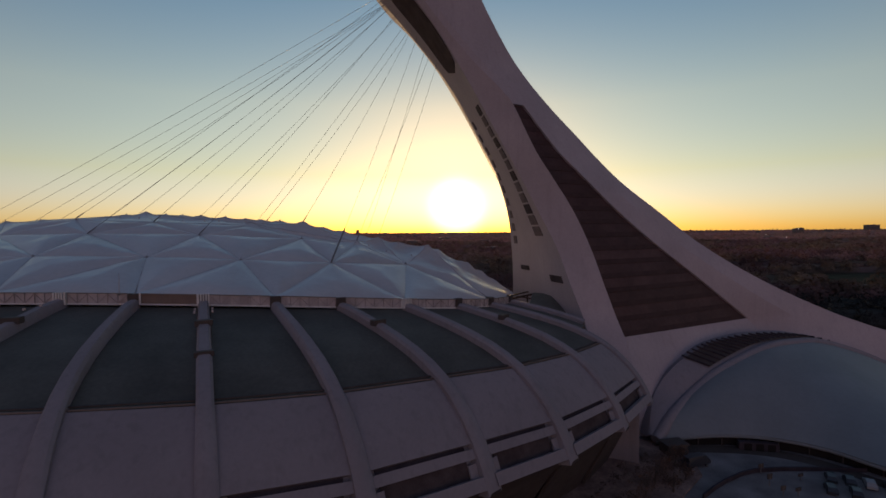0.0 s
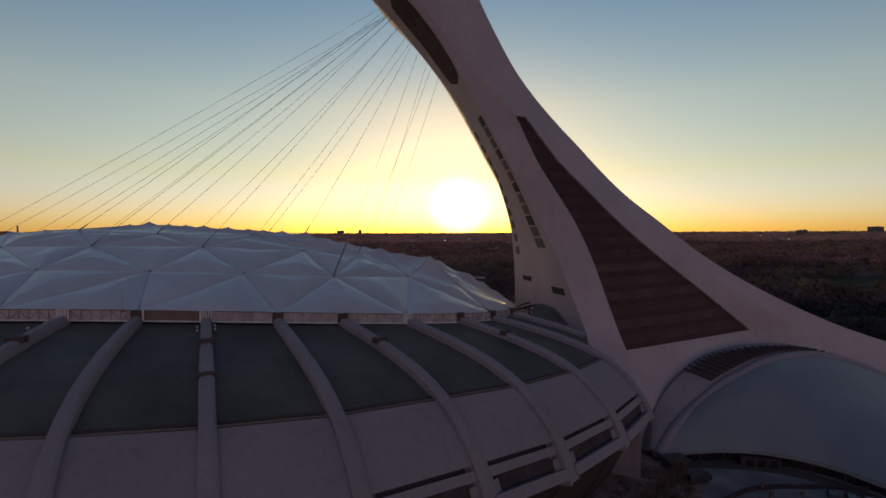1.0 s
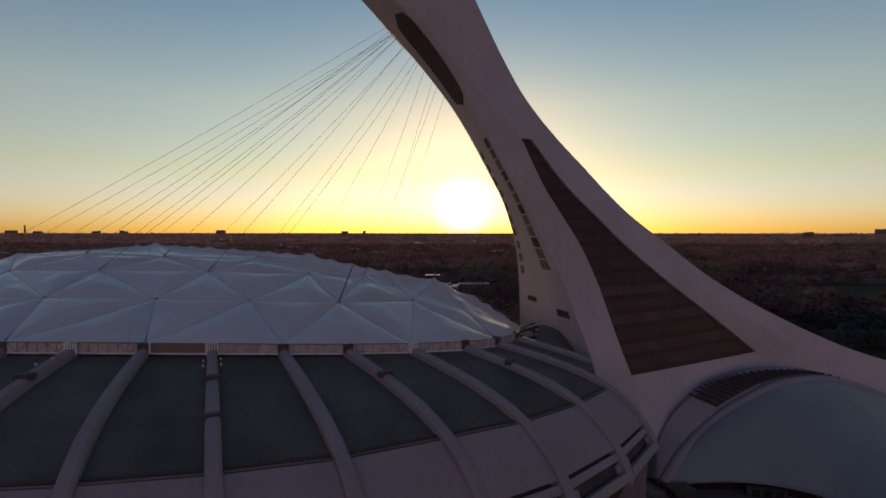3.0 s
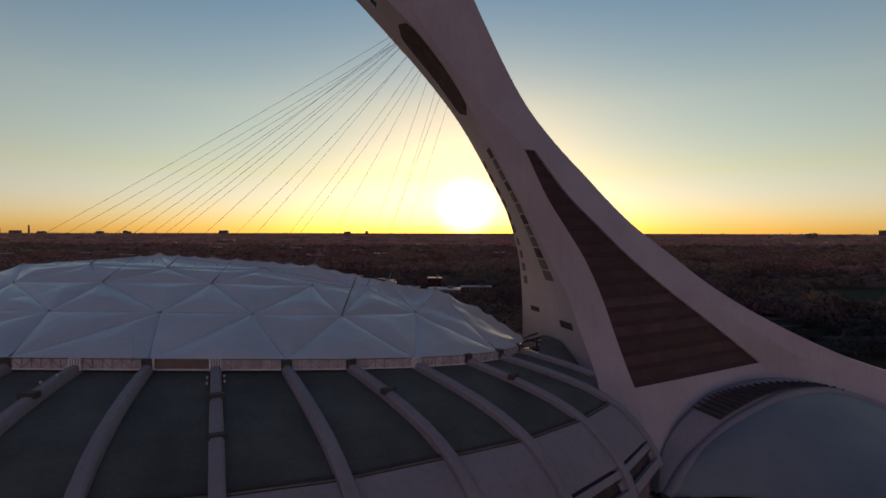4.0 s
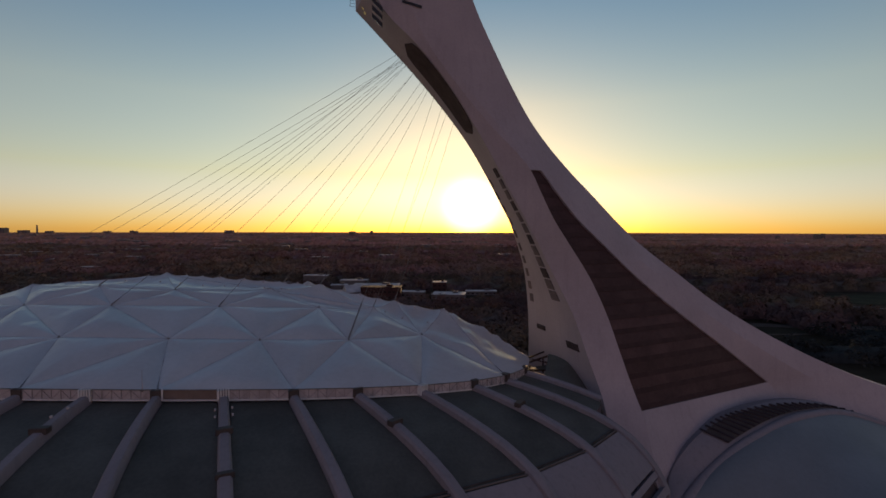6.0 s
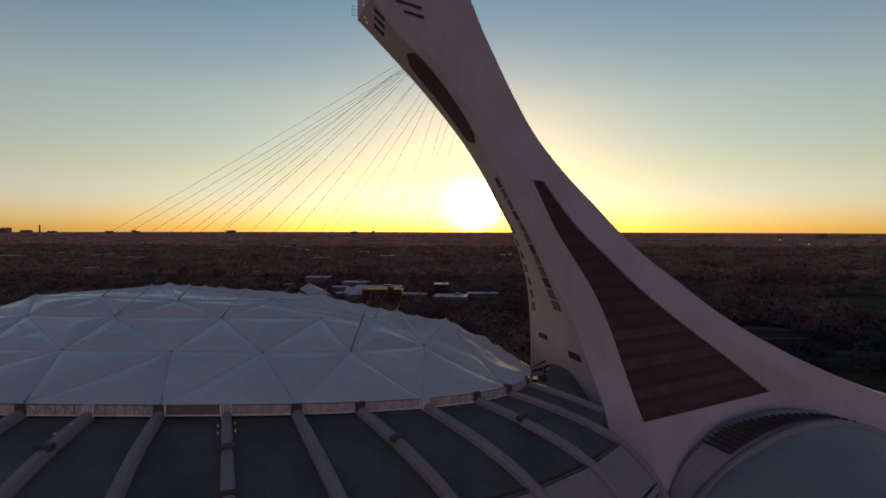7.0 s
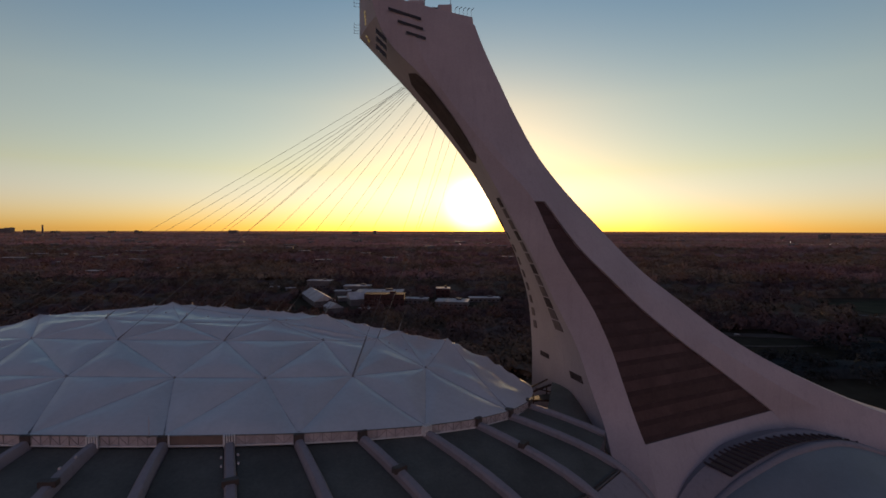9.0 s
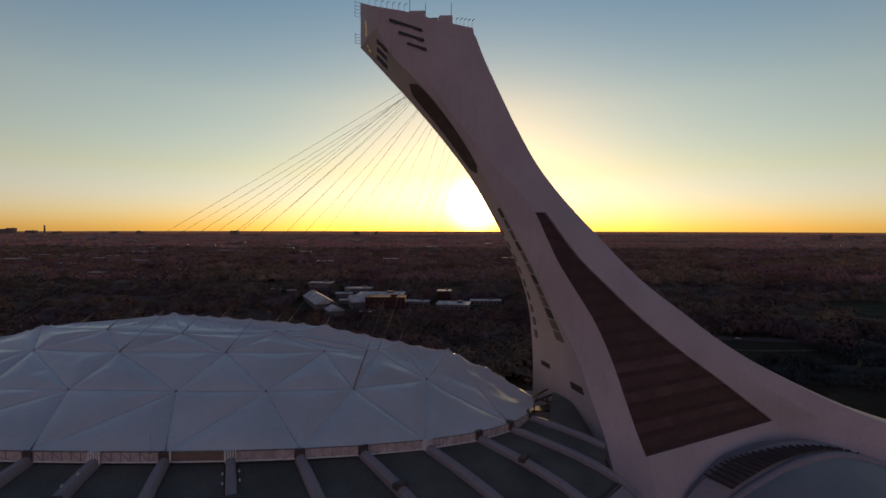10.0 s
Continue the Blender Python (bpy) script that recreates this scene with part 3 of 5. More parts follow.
def build_bowl():
    bowl = thing("stadium_bowl", (CX, CY, 0), "oval concrete stadium bowl with curved ribs and dark roof panels", "stadium")
    near = [Rib(d, o) for d, o in zip(RIB_DEG, RIB_OUT)]
    left = [Rib(d, o, mirror_x=True) for d, o in zip(RIB_DEG, RIB_OUT)][1:]
    far_left = [Rib(d, o, mirror_x=True, mirror_y=True) for d, o in zip(RIB_DEG, RIB_OUT)][::-1]
    far_right = [Rib(d, o, mirror_y=True) for d, o in zip(RIB_DEG, RIB_OUT)][1:7]
    chain = near[::-1] + left + far_left + far_right
    first = len(near) - 1
    for i, r in enumerate(chain):
        num = 1 + first - i if i <= first else 0
        rib = part("rib", orient(rib_mesh(r, i > 0)), CONCRETE, bowl, smooth=40)
        # the leg's brown stands for the shade under the overhang
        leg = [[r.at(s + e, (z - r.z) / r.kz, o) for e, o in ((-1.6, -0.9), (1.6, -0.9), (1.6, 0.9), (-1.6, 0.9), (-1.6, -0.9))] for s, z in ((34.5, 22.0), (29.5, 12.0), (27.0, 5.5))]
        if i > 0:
            part("leg", orient(([q for row in leg for q in row], grid_faces(3, 5))), BROWN, rib, "brown leg under the overhang, its shade put into the colour")
        # the joint with the ring: dark caps and pale slatted boxes in turn
        base = Vector(r.at(1.0, -0.4))
        turn = math.degrees(math.atan2(r.dy, r.dx))
        if num not in (2, 4, 7):
            part("rib_cap", block(*r.at(-0.3, -1.9), 2.0, 2.1, 2.0, turn, 0.1), DARK, rib, "dark cap where the rib meets the ring")
        else:
            cap = orient(join(*[box_between(r.at(0.2, -2.1, o), r.at(0.2, 0.1, o), 0.3, 1.6, (r.dx, r.dy, 0)) for o in (-0.95, -0.48, 0, 0.48, 0.95)]))
            part("rib_cap", cap, WHITE_STEEL, rib, "pale slatted block at the head of the rib")
        # plant boxes on top of some ribs
        if num in (2, 4, 6, 8):
            s = {2: 10.3, 4: 12.0}.get(num, 13.2)
            part("rib_box", block(*r.at(s, -0.7 - s / 4), 1.5, 2.9, 1.1, turn, 0.08), DARK, rib, "dark box strapped over the rib")
        if num in (2, 4):
            for s in (5.0, 8.5):
                for o in ((-1.5, 1.5) if num == 4 else (0.4,)):
                    part("bracket", block(*r.at(s, -2.1 if num == 4 else -1.6, o), 0.5, 0.35, 0.4, turn, 0.04), FASCIA, rib, "small white bracket on the rib")
        if num == 4:
            part("rib_box", block(*r.at(21.8, -6.4), 1.2, 2.9, 0.9, turn, 0.08), DARK, rib, "dark box strapped over the rib")
    for i in range(len(chain) - 1):
        a, b = chain[i], chain[i + 1]
        num = first - i if i < first else 0
        pan = part("roof_panel", orient(slab(cover_sheet(a, b, PANEL_PROFILE if i > 0 else PANEL_PROFILE[:-1]), 0.5)), PANEL, bowl, smooth=50)
        if i > 0:
            edge = [Vector(p) for p in cover_sheet(a, b, [(29.15, 0)], 1.2, 4, 0.98)[0]]
            part("edge_trim", orient(join(*[box_between(p, q, 0.3, 0.2) for p, q in zip(edge, edge[1:])])), BROWN, pan, "brown edge rail of the dark panels")
            edge = [Vector(p) for p in cover_sheet(a, b, [(28.5, 0)], 1.2, 4, 0.66)[0]]
            part("gutter_pipe", tube(edge, 0.16, 5), DARK, pan)
            part("shell_panel", orient(slab(cover_sheet(a, b, SHELL_PROFILE), 0.9)), CONCRETE, bowl, smooth=50)
            window_band(a, b, num, bowl)
        # fascia of the ring: a sheet behind a light truss
        fa, fb = Vector(a.at(0.1, 0.0)), Vector(b.at(0.1, 0.0))
        d = (fb - fa).normalized()
        fa, fb = fa + d * 1.1, fb - d * 1.1
        low = Vector((0, 0, -2.1))
        up = Vector((a.dx + b.dx, a.dy + b.dy, 0)).normalized()
        brown = num == 3
        fas = part("fascia", orient(box_between((fa + fb) / 2 + low / 2 - d * (fb - fa).length / 2, (fa + fb) / 2 + low / 2 + d * (fb - fa).length / 2, 0.25, 2.0)),
                   BROWN if brown else FASCIA, bowl, "brown sheet between pale rails" if brown else "white sheet behind a light steel truss")
        rail = lambda z, w: box_between(fa + up * 0.3 + Vector((0, 0, z)), fb + up * 0.3 + Vector((0, 0, z)), 0.22, w)
        part("rail", orient(rail(-2.1, 0.28)), WHITE_STEEL, fas)
        part("rail", orient(rail(0.0, 0.16)), STEEL, fas)
        if not brown:
            bars = []
            m = 6
            for k in range(m + 1):
                p = fa.lerp(fb, k / m) + up * 0.25
                bars.append(box_between(p + Vector((0, 0, -2.05)), p + Vector((0, 0, -0.1)), 0.12, 0.12, up))
                if k < m:
                    q = fa.lerp(fb, (k + 1) / m) + up * 0.25
                    lo, hi = Vector((0, 0, -2.0)), Vector((0, 0, -0.15))
                    bars.append(box_between(p + (lo if k % 2 else hi), q + (hi if k % 2 else lo), 0.1, 0.1, up))
            for bar in bars:
                part("truss_bar", orient(bar), TRUSS, fas)
        else:
            for p in (fa, fb):
                part("post", orient(box_between(p + up * 0.3 + Vector((0, 0, -2.15)), p + up * 0.3 + Vector((0, 0, 0.1)), 0.3, 0.3, up)), WHITE_STEEL, fas)
    # added walls that close the two ends of the ring of ribs against the low sun
    for r, count in ((chain[0], 6), (chain[1], 11), (chain[-1], 11)):
        sheet = [[r.at(s, dz - 0.6), tuple(Vector(r.at(s, dz - 0.6)) * Vector((1, 1, 0)) + Vector((0, 0, 5.0)))] for s, dz in RIB_PROFILE[:count]]
        part("added_end_wall", orient(slab(sheet, 0.5)), CONCRETE, bowl)
    # an added drum, out of sight inside the bowl, that blocks the low sun
    drum = []
    for k in range(97):
        d = 360 * k / 96
        x, y, z = on_ring(d, 0.965)
        drum.append([(x, y, -0.4), (x, y, z - 3.0)])
    part("hidden_sun_block", orient(slab(drum, 0.5)), CONCRETE, bowl)
    return chain, bowl


CHAIN, BOWL = build_bowl()

# a thin pole on the ring
pole = thing("roof_pole", (*on_ring(-75.2)[:2], ring_z(*on_ring(-75.2)[:2])), "thin grey steel pole on the roof ring", "pole")
px, py, pz = on_ring(-75.2)
part("shaft", tube([(px, py, pz - 0.3), (px, py, pz + 3.9)], [0.09, 0.05], 6), FASCIA, pole)
part("foot", block(px, py, pz - 0.4, 0.7, 0.7, 0.3, 0, 0.04), STEEL, pole)

# ---- inclined tower ----
TY = 172.0                                         # its plane of symmetry
# height: front edge; front corner; panel's two edges; back edge
TOWER_Z = [0.0, 8.0, 19.0, 30.3, 33.6, 44.0, 55.0, 66.6, 76.0, 83.5, 91.5, 98.5, 112.5, 126.0, 136.5, 148.0, 160.6]
FRONT_X = [23.6, 23.6, 23.6, 23.5, 23.5, 23.5, 23.0, 21.6, 19.0, 16.3, 12.2, 8.6, 0.3, -9.9, -18.8, -29.3, -41.0]
CORNER_X = [43.0, 42.5, 41.4, 39.3, 38.8, 35.7, 32.5, 27.2, 22.8, 19.0, 14.8, 11.2, 3.4, -5.2, -13.6, -24.6, -30.0]
CORNER_Y = [122.0, 124.5, 128.0, 132.4, 134.0, 138.0, 142.0, 145.0, 147.0, 148.0, 149.0, 149.6, 150.0, 150.0, 150.0, 150.0, 150.0]
GLAZE_X = [53.0, 52.4, 51.2, 49.5, 48.4, 45.1, 41.9, 37.0, 31.3, 26.8, 23.2, 20.1, 8.0, -3.0, -10.5, -16.0, -20.0]
GLAZE_Y = [122.5, 125.2, 129.0, 133.4, 134.6, 137.1, 140.2, 142.3, 142.9, 143.8, 145.3, 146.5, 148.6, 149.0, 149.0, 149.0, 149.0]
GLAZE_BX = [130.0, 118.0, 109.0, 100.8, 96.5, 82.7, 67.5, 53.0, 42.8, 35.0, 28.6, 23.6, 10.5, -0.5, -8.0, -14.0, -18.0]
GLAZE_BY = [150.0, 155.0, 158.6, 161.5, 160.6, 157.5, 154.0, 151.0, 148.8, 148.0, 147.9, 148.4, 148.8, 149.2, 149.2, 149.2, 149.2]
BACK_X = [245.0, 208.0, 171.0, 135.0, 127.0, 105.0, 86.0, 70.0, 57.6, 49.5, 41.8, 34.8, 23.0, 15.0, 9.8, 4.4, -0.2]
BACK_Y = [165.0, 165.0, 165.0, 165.0, 165.0, 164.3, 163.0, 161.0, 160.0, 159.0, 158.2, 157.3, 156.0, 155.0, 154.6, 154.1, 154.0]


def smooth_lookup(xs, ys):
    """A monotone-ish cubic through the table."""
    xs, ys = np.array(xs), np.array(ys)
    m = np.gradient(ys, xs)

    def f(x):
        i = int(np.clip(np.searchsorted(xs, x) - 1, 0, len(xs) - 2))
        h = xs[i + 1] - xs[i]
        t = min(1.0, max(0.0, (x - xs[i]) / h))
        return float((2 * t**3 - 3 * t**2 + 1) * ys[i] + (t**3 - 2 * t**2 + t) * h * m[i] + (-2 * t**3 + 3 * t**2) * ys[i + 1] + (t**3 - t**2) * h * m[i + 1])

    return f


T_FX, T_CX, T_CY, T_GX, T_GY, T_HX, T_HY, T_BX, T_BY = (smooth_lookup(TOWER_Z, a) for a in (
    FRONT_X, CORNER_X, CORNER_Y, GLAZE_X, GLAZE_Y, GLAZE_BX, GLAZE_BY, BACK_X, BACK_Y))
G0, G1 = 30.3, 98.5                                # the glazing's lower and upper edges


def tower_front(z, f, out=0.0):
    """A point of the front facet, f from the nose to the corner."""
    a, b = Vector((max(-38.0, T_FX(z)), TY, z)), Vector((T_CX(z), T_CY(z), z))
    n = Vector((b.y - a.y, -(b.x - a.x), 0)).normalized()
    if n.y > 0:
        n = -n
    return a.lerp(b, f) + n * out


def tower_flank(z, f, out=0.0):
    """A point of the flank between the glazing's edges."""
    a, b = Vector((T_GX(z), T_GY(z), z)), Vector((T_HX(z), T_HY(z), z))
    n = Vector((0.445, -0.822, 0.355))
    return a.lerp(b, f) + n * out


def top_z(x):
    """The sloping roof of the tower head."""
    return float(np.interp(x, [-38, -30.0, -18.3, -9.9, -5.0, 1.4], [173.0, 162.0, 159.4, 157.9, 156.5, 156.3]))


SLOT = material("painted_slot_shade", (0.085, 0.06, 0.058), 0.8, vary=0.25, scale=0.3, spec=0.05)
# the shade of the sunk window strips is put into this colour
WINDOW_RECESS = material("strip_shade", (0.17, 0.135, 0.135), 0.8, vary=0.2, spec=0.05)


def build_tower():
    tower = thing("inclined_tower", (100, TY, 0), "tall leaning pale concrete tower with a tinted glazed flank", "tower")
    zs = sorted(set([float(z) for z in np.linspace(0, 30.3, 9)] + [float(z) for z in np.linspace(30.3, 98.5, 35)] + [float(z) for z in np.linspace(98.5, 153.6, 26)]))

    def shaft(side):
        def p(x, y, z):
            return (x, y, z) if side > 0 else (x, 2 * TY - y, z)
        rows = []
        for z in zs:
            rows.append([p(T_FX(z), TY, z), p(*tower_front(z, 0.33)[:2], z), p(*tower_front(z, 0.66)[:2], z), p(T_CX(z), T_CY(z), z), p(T_GX(z), T_GY(z), z),
                         p(T_HX(z), T_HY(z), z), p((T_HX(z) + T_BX(z)) / 2, (T_HY(z) + T_BY(z)) / 2 - 0.6, z), p(T_BX(z), T_BY(z), z), p(T_BX(z) + 1.0, TY, z)])
        # the head: its sides go on up to the sloping roof
        rows.append([p(-38.0, TY, 157.3), p(-35.0, 164.7, 156.7), p(-32.0, 157.4, 156.1), p(T_CX(155.6), 150, 155.6), p(-18.0, 149, 154.9), p(-15.8, 149.2, 154.8),
                     p(-7.0, 151.2, 154.4), p(1.7, 154.0, 154.2), p(2.7, TY, 154.2)])
        head = []
        for q in ((-38.0, TY), (-35.3, 164.7), (-32.7, 157.4), (T_CX(160.6), T_CY(160.6)), (T_GX(160.6), T_GY(160.6)), (T_HX(160.6), T_HY(160.6)),
                  ((T_HX(160.6) + 1.4) / 2, 151.2), (1.4, 154.0), (2.4, TY)):
            x, y = q
            head.append(p(x, y, top_z(x)))
        rows.append(head)
        nv = 9
        verts = [q for row in rows for q in row]
        faces = []
        for i in range(len(rows) - 1):
            for j in range(nv - 1):
                if j == 4 and i < len(zs) - 1 and zs[i] >= G0 - 0.01 and zs[i + 1] <= G1 + 0.01 and side > 0:
                    continue
                faces.append((i * nv + j, i * nv + j + 1, (i + 1) * nv + j + 1, (i + 1) * nv + j))
        if side < 0:
            faces = [f[::-1] for f in faces]
        return verts, faces

    near, far = shaft(1), shaft(-1)
    bm = orient(join(near, far))
    bmesh.ops.remove_doubles(bm, verts=bm.verts, dist=0.02)
    bmesh.ops.recalc_face_normals(bm, faces=bm.faces)
    part("shaft", bm, TOWER, tower, smooth=12)

    # reveal round the glazing
    deep = 1.1
    frame_pts = [(z, 0.0) for z in np.linspace(G0, G1, 24)] + [(G1, 1.0)] + [(z, 1.0) for z in np.linspace(G1, G0, 24)] + [(G0, 0.0)]
    rows = [[tuple(tower_flank(z, f, 0.02)), tuple(tower_flank(z, f, -deep))] for z, f in frame_pts]
    part("reveal", ([q for r in rows for q in r], grid_faces(len(rows), 2)), TOWER, tower)
    floors = 17
    for k in range(floors):
        z0 = G0 + (G1 - G0) * k / floors
        z1 = G0 + (G1 - G0) * (k + 1) / floors
        band = part("glazing", orient(slab([[tuple(tower_flank(z, f, -deep + 0.25)) for f in np.linspace(0, 1, 7)] for z in (z0 + 0.01, (z0 + z1) / 2, z1)], 0.2)), TOWER_GLASS, tower)
        part("spandrel", orient(slab([[tuple(tower_flank(z, f, -deep + 0.3)) for f in np.linspace(0, 1, 7)] for z in (z0, z0 + 0.7, z0 + 1.4)], 0.3)), SPANDREL, band)
        width = (tower_flank(z0, 1) - tower_flank(z0, 0)).length
        for j in range(1, max(2, int(width / 3.0))):
            f = j / max(2, int(width / 3.0))
            part("mullion", orient(box_between(tower_flank(z0 + 0.3, f, -deep + 0.3), tower_flank(z1, f, -deep + 0.3), 0.14, 0.16, (0.445, -0.822, 0.355))), SPANDREL, band)

    # long rounded slot for the stays, window columns and single windows on the front facet
    def recess(name, za, zb, fa, fb, mat, label, n=10, lift=0.06, rounded=False):
        rows = []
        for i in range(n + 1):
            t = i / n
            z = za + (zb - za) * t
            bulge = math.sqrt(max(0.0, 1 - (2 * t - 1) ** 8)) if rounded else 1.0
            mid, half = (fa(z) + fb(z)) / 2, (fb(z) - fa(z)) / 2 * bulge
            rows.append([tuple(tower_front(z, mid + half * s, lift)) for s in (-1, -0.33, 0.33, 1)])
        part(name, orient(slab(rows, 0.25)), mat, tower, label, smooth=40)

    # the slot is a slab on the face; its dark colour is the recess's shade
    recess("stay_slot", 111.3, 140.4, lambda z: 0.34, lambda z: 0.96, SLOT, "long rounded recess where the stays enter, its shade put into the colour", 16, rounded=True)
    for k in range(12):
        z = 100.0 - k * 3.5
        mid = float(np.interp(z, [59, 73, 84, 93, 101], [0.75, 0.76, 0.80, 0.80, 0.78]))
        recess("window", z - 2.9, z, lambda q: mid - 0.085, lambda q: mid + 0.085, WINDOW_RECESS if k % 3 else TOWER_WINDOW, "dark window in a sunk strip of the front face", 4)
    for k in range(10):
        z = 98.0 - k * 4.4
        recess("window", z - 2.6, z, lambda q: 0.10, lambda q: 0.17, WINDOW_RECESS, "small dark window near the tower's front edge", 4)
    recess("window", 47.0, 48.5, lambda q: 0.20, lambda q: 0.36, TOWER_WINDOW, "single dark window low on the tower", 4)
    recess("window", 44.6, 46.6, lambda q: 0.72, lambda q: 0.90, TOWER_WINDOW, "single dark window low on the tower", 4)
    # three short slanting windows where the flank begins, and a column of lit slits on the nose
    for k in range(3):
        za = 152.0 - 2.4 * k
        rows = [[(x, 149.85 - 0.09 * (x + 28), z - 1.55), (x, 149.85 - 0.09 * (x + 28), z)] for x, z in ((-28.3, za), (-25.0, za - 3.4))]
        part("slit", orient(slab(rows, 0.35)), GLASS, tower, "slanting dark slit window in the tower head")
    for k in range(7):
        z = 161.2 - 1.05 * k
        at = float(np.interp(z, [152.0, 156.0, 157.4, 161.0], [0.06, 0.28, 0.47, 0.56]))
        recess("lit_slit", z - 0.7, z, lambda q: at - 0.025, lambda q: at + 0.025, LIT_WINDOW, "small warm-lit slit window in the tower head", 3)

    # three long slits on the flank of the head
    for k, (xa, xb, z) in enumerate(((-24.3, -14.2, 157.6), (-21.4, -13.6, 153.8), (-18.8, -12.8, 150.4))):
        y = 148.75
        za, zb = z, z - 0.33 * (xb - xa)
        rows = [[(xa, y, za - 0.75), (xa, y, za)], [(xb, y, zb - 0.75), (xb, y, zb)]]
        part("slit", orient(slab(rows, 0.3)), GLASS, tower, "long dark slit window in the tower head")

    # roof of the head and what stands on it
    rim = [(-38, TY), (-30.0, 150), (-18.3, 149.3), (-9.9, 151), (-5.0, 152.4), (1.4, 154), (2.4, TY)]
    rim = rim + [(x, 2 * TY - y) for x, y in rim[-2:0:-1]]
    part("roof", orient(([(x, y, top_z(x) - 0.15) for x, y in rim], [tuple(range(len(rim)))])), TOWER, tower)
    for (x, w, h, y) in ((-16.4, 5.1, 3.6, 160), (-7.3, 4.3, 3.9, 160)):
        part("plant_room", block(x, y, top_z(x) - 0.6, w, 9, h + 0.6, 0, 0.1), TOWER, tower, "concrete plant room on the tower roof")
    part("bridge", orient(box_between((-14, 158, top_z(-12) + 2.8), (-9, 158, top_z(-12) + 2.8), 0.8, 0.25)), STEEL, tower)
    for (x, y, h) in ((-19.0, 158, 9.0), (-13.9, 158, 7.5), (-5.6, 158, 9.5), (-11.2, 159, 3.8)):
        part("mast", tube([(x, y, top_z(x) - 0.3), (x, y, top_z(x) + h)], [0.16, 0.08], 5), STEEL, tower, "thin steel mast")
    for k in range(12):
        t = k / 11
        p = Vector((-31.0, 152.0, 0)).lerp(Vector((-19.8, 149.9, 0)), k / 6) if k < 7 else Vector((-4, 152.8, 0)).lerp(Vector((1, 153.8, 0)), (k - 7) / 4)
        z = top_z(p.x)
        arm = join(tube([(p.x, p.y, z - 0.2), (p.x + 0.1, p.y - 0.1, z + 2.1)], 0.07, 4), tube([(p.x + 0.1, p.y - 0.1, z + 2.1), (p.x + 0.9, p.y - 0.4, z + 2.5)], 0.12, 4))
        part("rim_light", arm, STEEL, tower, "small floodlight arm on the roof edge")
    for k in range(9):
        z = 172.4 - k * 1.2 if k < 5 else 161.4 - (k - 5) * 1.0
        arm = join(tube([(-37.8, TY - 1, z), (-39.6, TY - 1.5, z)], 0.06, 4), tube([(-39.6, TY - 1.5, z - 0.1), (-39.6, TY - 1.5, z + 0.6)], 0.1, 4))
        part("front_light", arm, STEEL, tower, "small floodlight arm on the tower's nose")


build_tower()


def build_foot_panel():
    """The dark roof that climbs from the last short rib to the tower's front face; it also stands for soft shade there.
    """
    r, rows = CHAIN[0], []
    for q in np.linspace(0.22, 1, 15):
        z = 38.0 + 2.2 * math.sin(math.pi * min(1.0, q * 1.2)) - 9.5 * max(0.0, (q - 0.55) / 0.45) ** 1.4
        a = Vector(r.at(1.0 + 23.0 * q, float(np.interp(1.0 + 23.0 * q, [p[0] for p in RIB_PROFILE], [p[1] for p in RIB_PROFILE])) - 0.7, -0.9))
        b = tower_front(z, 0.1 + 0.9 * q ** 0.8, 0.35)
        rows.append([tuple(a.lerp(b, t) - Vector((0, 0, 1.3 * math.sin(math.pi * t)))) for t in np.linspace(0, 1, 7)])
    part("roof_panel", orient(slab(rows, 0.4)), PANEL, BOWL, "dark roof panel at the tower's foot, soft shade of the face put into it", smooth=50)


build_foot_panel()

# ---- stays from the tower to the roof ----
def build_stays():
    goals = [N2 + k for k in (0, 1, 3, 4, 7, 9, 10, 11, 12)] + [N3 + k for k in (0, 2, 3, 4, 5, 6, 9)] + [N1 + k for k in (3, 7)]
    goals.sort(key=lambda k: node_xyz(k)[0])
    n = len(goals)
    for i, k in enumerate(goals):
        t = i / (n - 1)
        z = 141.3 - 23.0 * t ** 2.5
        near = node_xyz(k)[1] < TY - 20
        top = tower_front(z, 0.16, -0.2)
        if not near:
            top = Vector((top.x, 2 * TY - top.y, top.z))
        low = Vector(node_xyz(k)) + Vector((0, 0, node_base(k) + node_peak(k) - 0.2))
        stay = thing("stay_cable", low, "long dark steel stay cable from the tower to the roof", "cable", "stay cables")
        line = []
        for s in range(13):
            q = low.lerp(top, s / 12)
            q.z -= 1.2 * 4 * (s / 12) * (1 - s / 12)
            line.append(q)
        part("strand", tube(line, 0.05, 5), CABLE, stay)
        d = (line[1] - line[0]).normalized()
        near_ring = k == N1 + 3
        reach = 11.0 if near_ring else 2.6
        thick = 1.0 if near_ring else 0.7
        part("socket", tube([low - d * 0.3, low + d * 0.5, low + d * (reach - 0.8), low + d * reach], [0.14 * thick, 0.24 * thick, 0.2 * thick, 0.07], 7), STEEL, stay, "dark steel socket at the cable's foot")


build_stays()

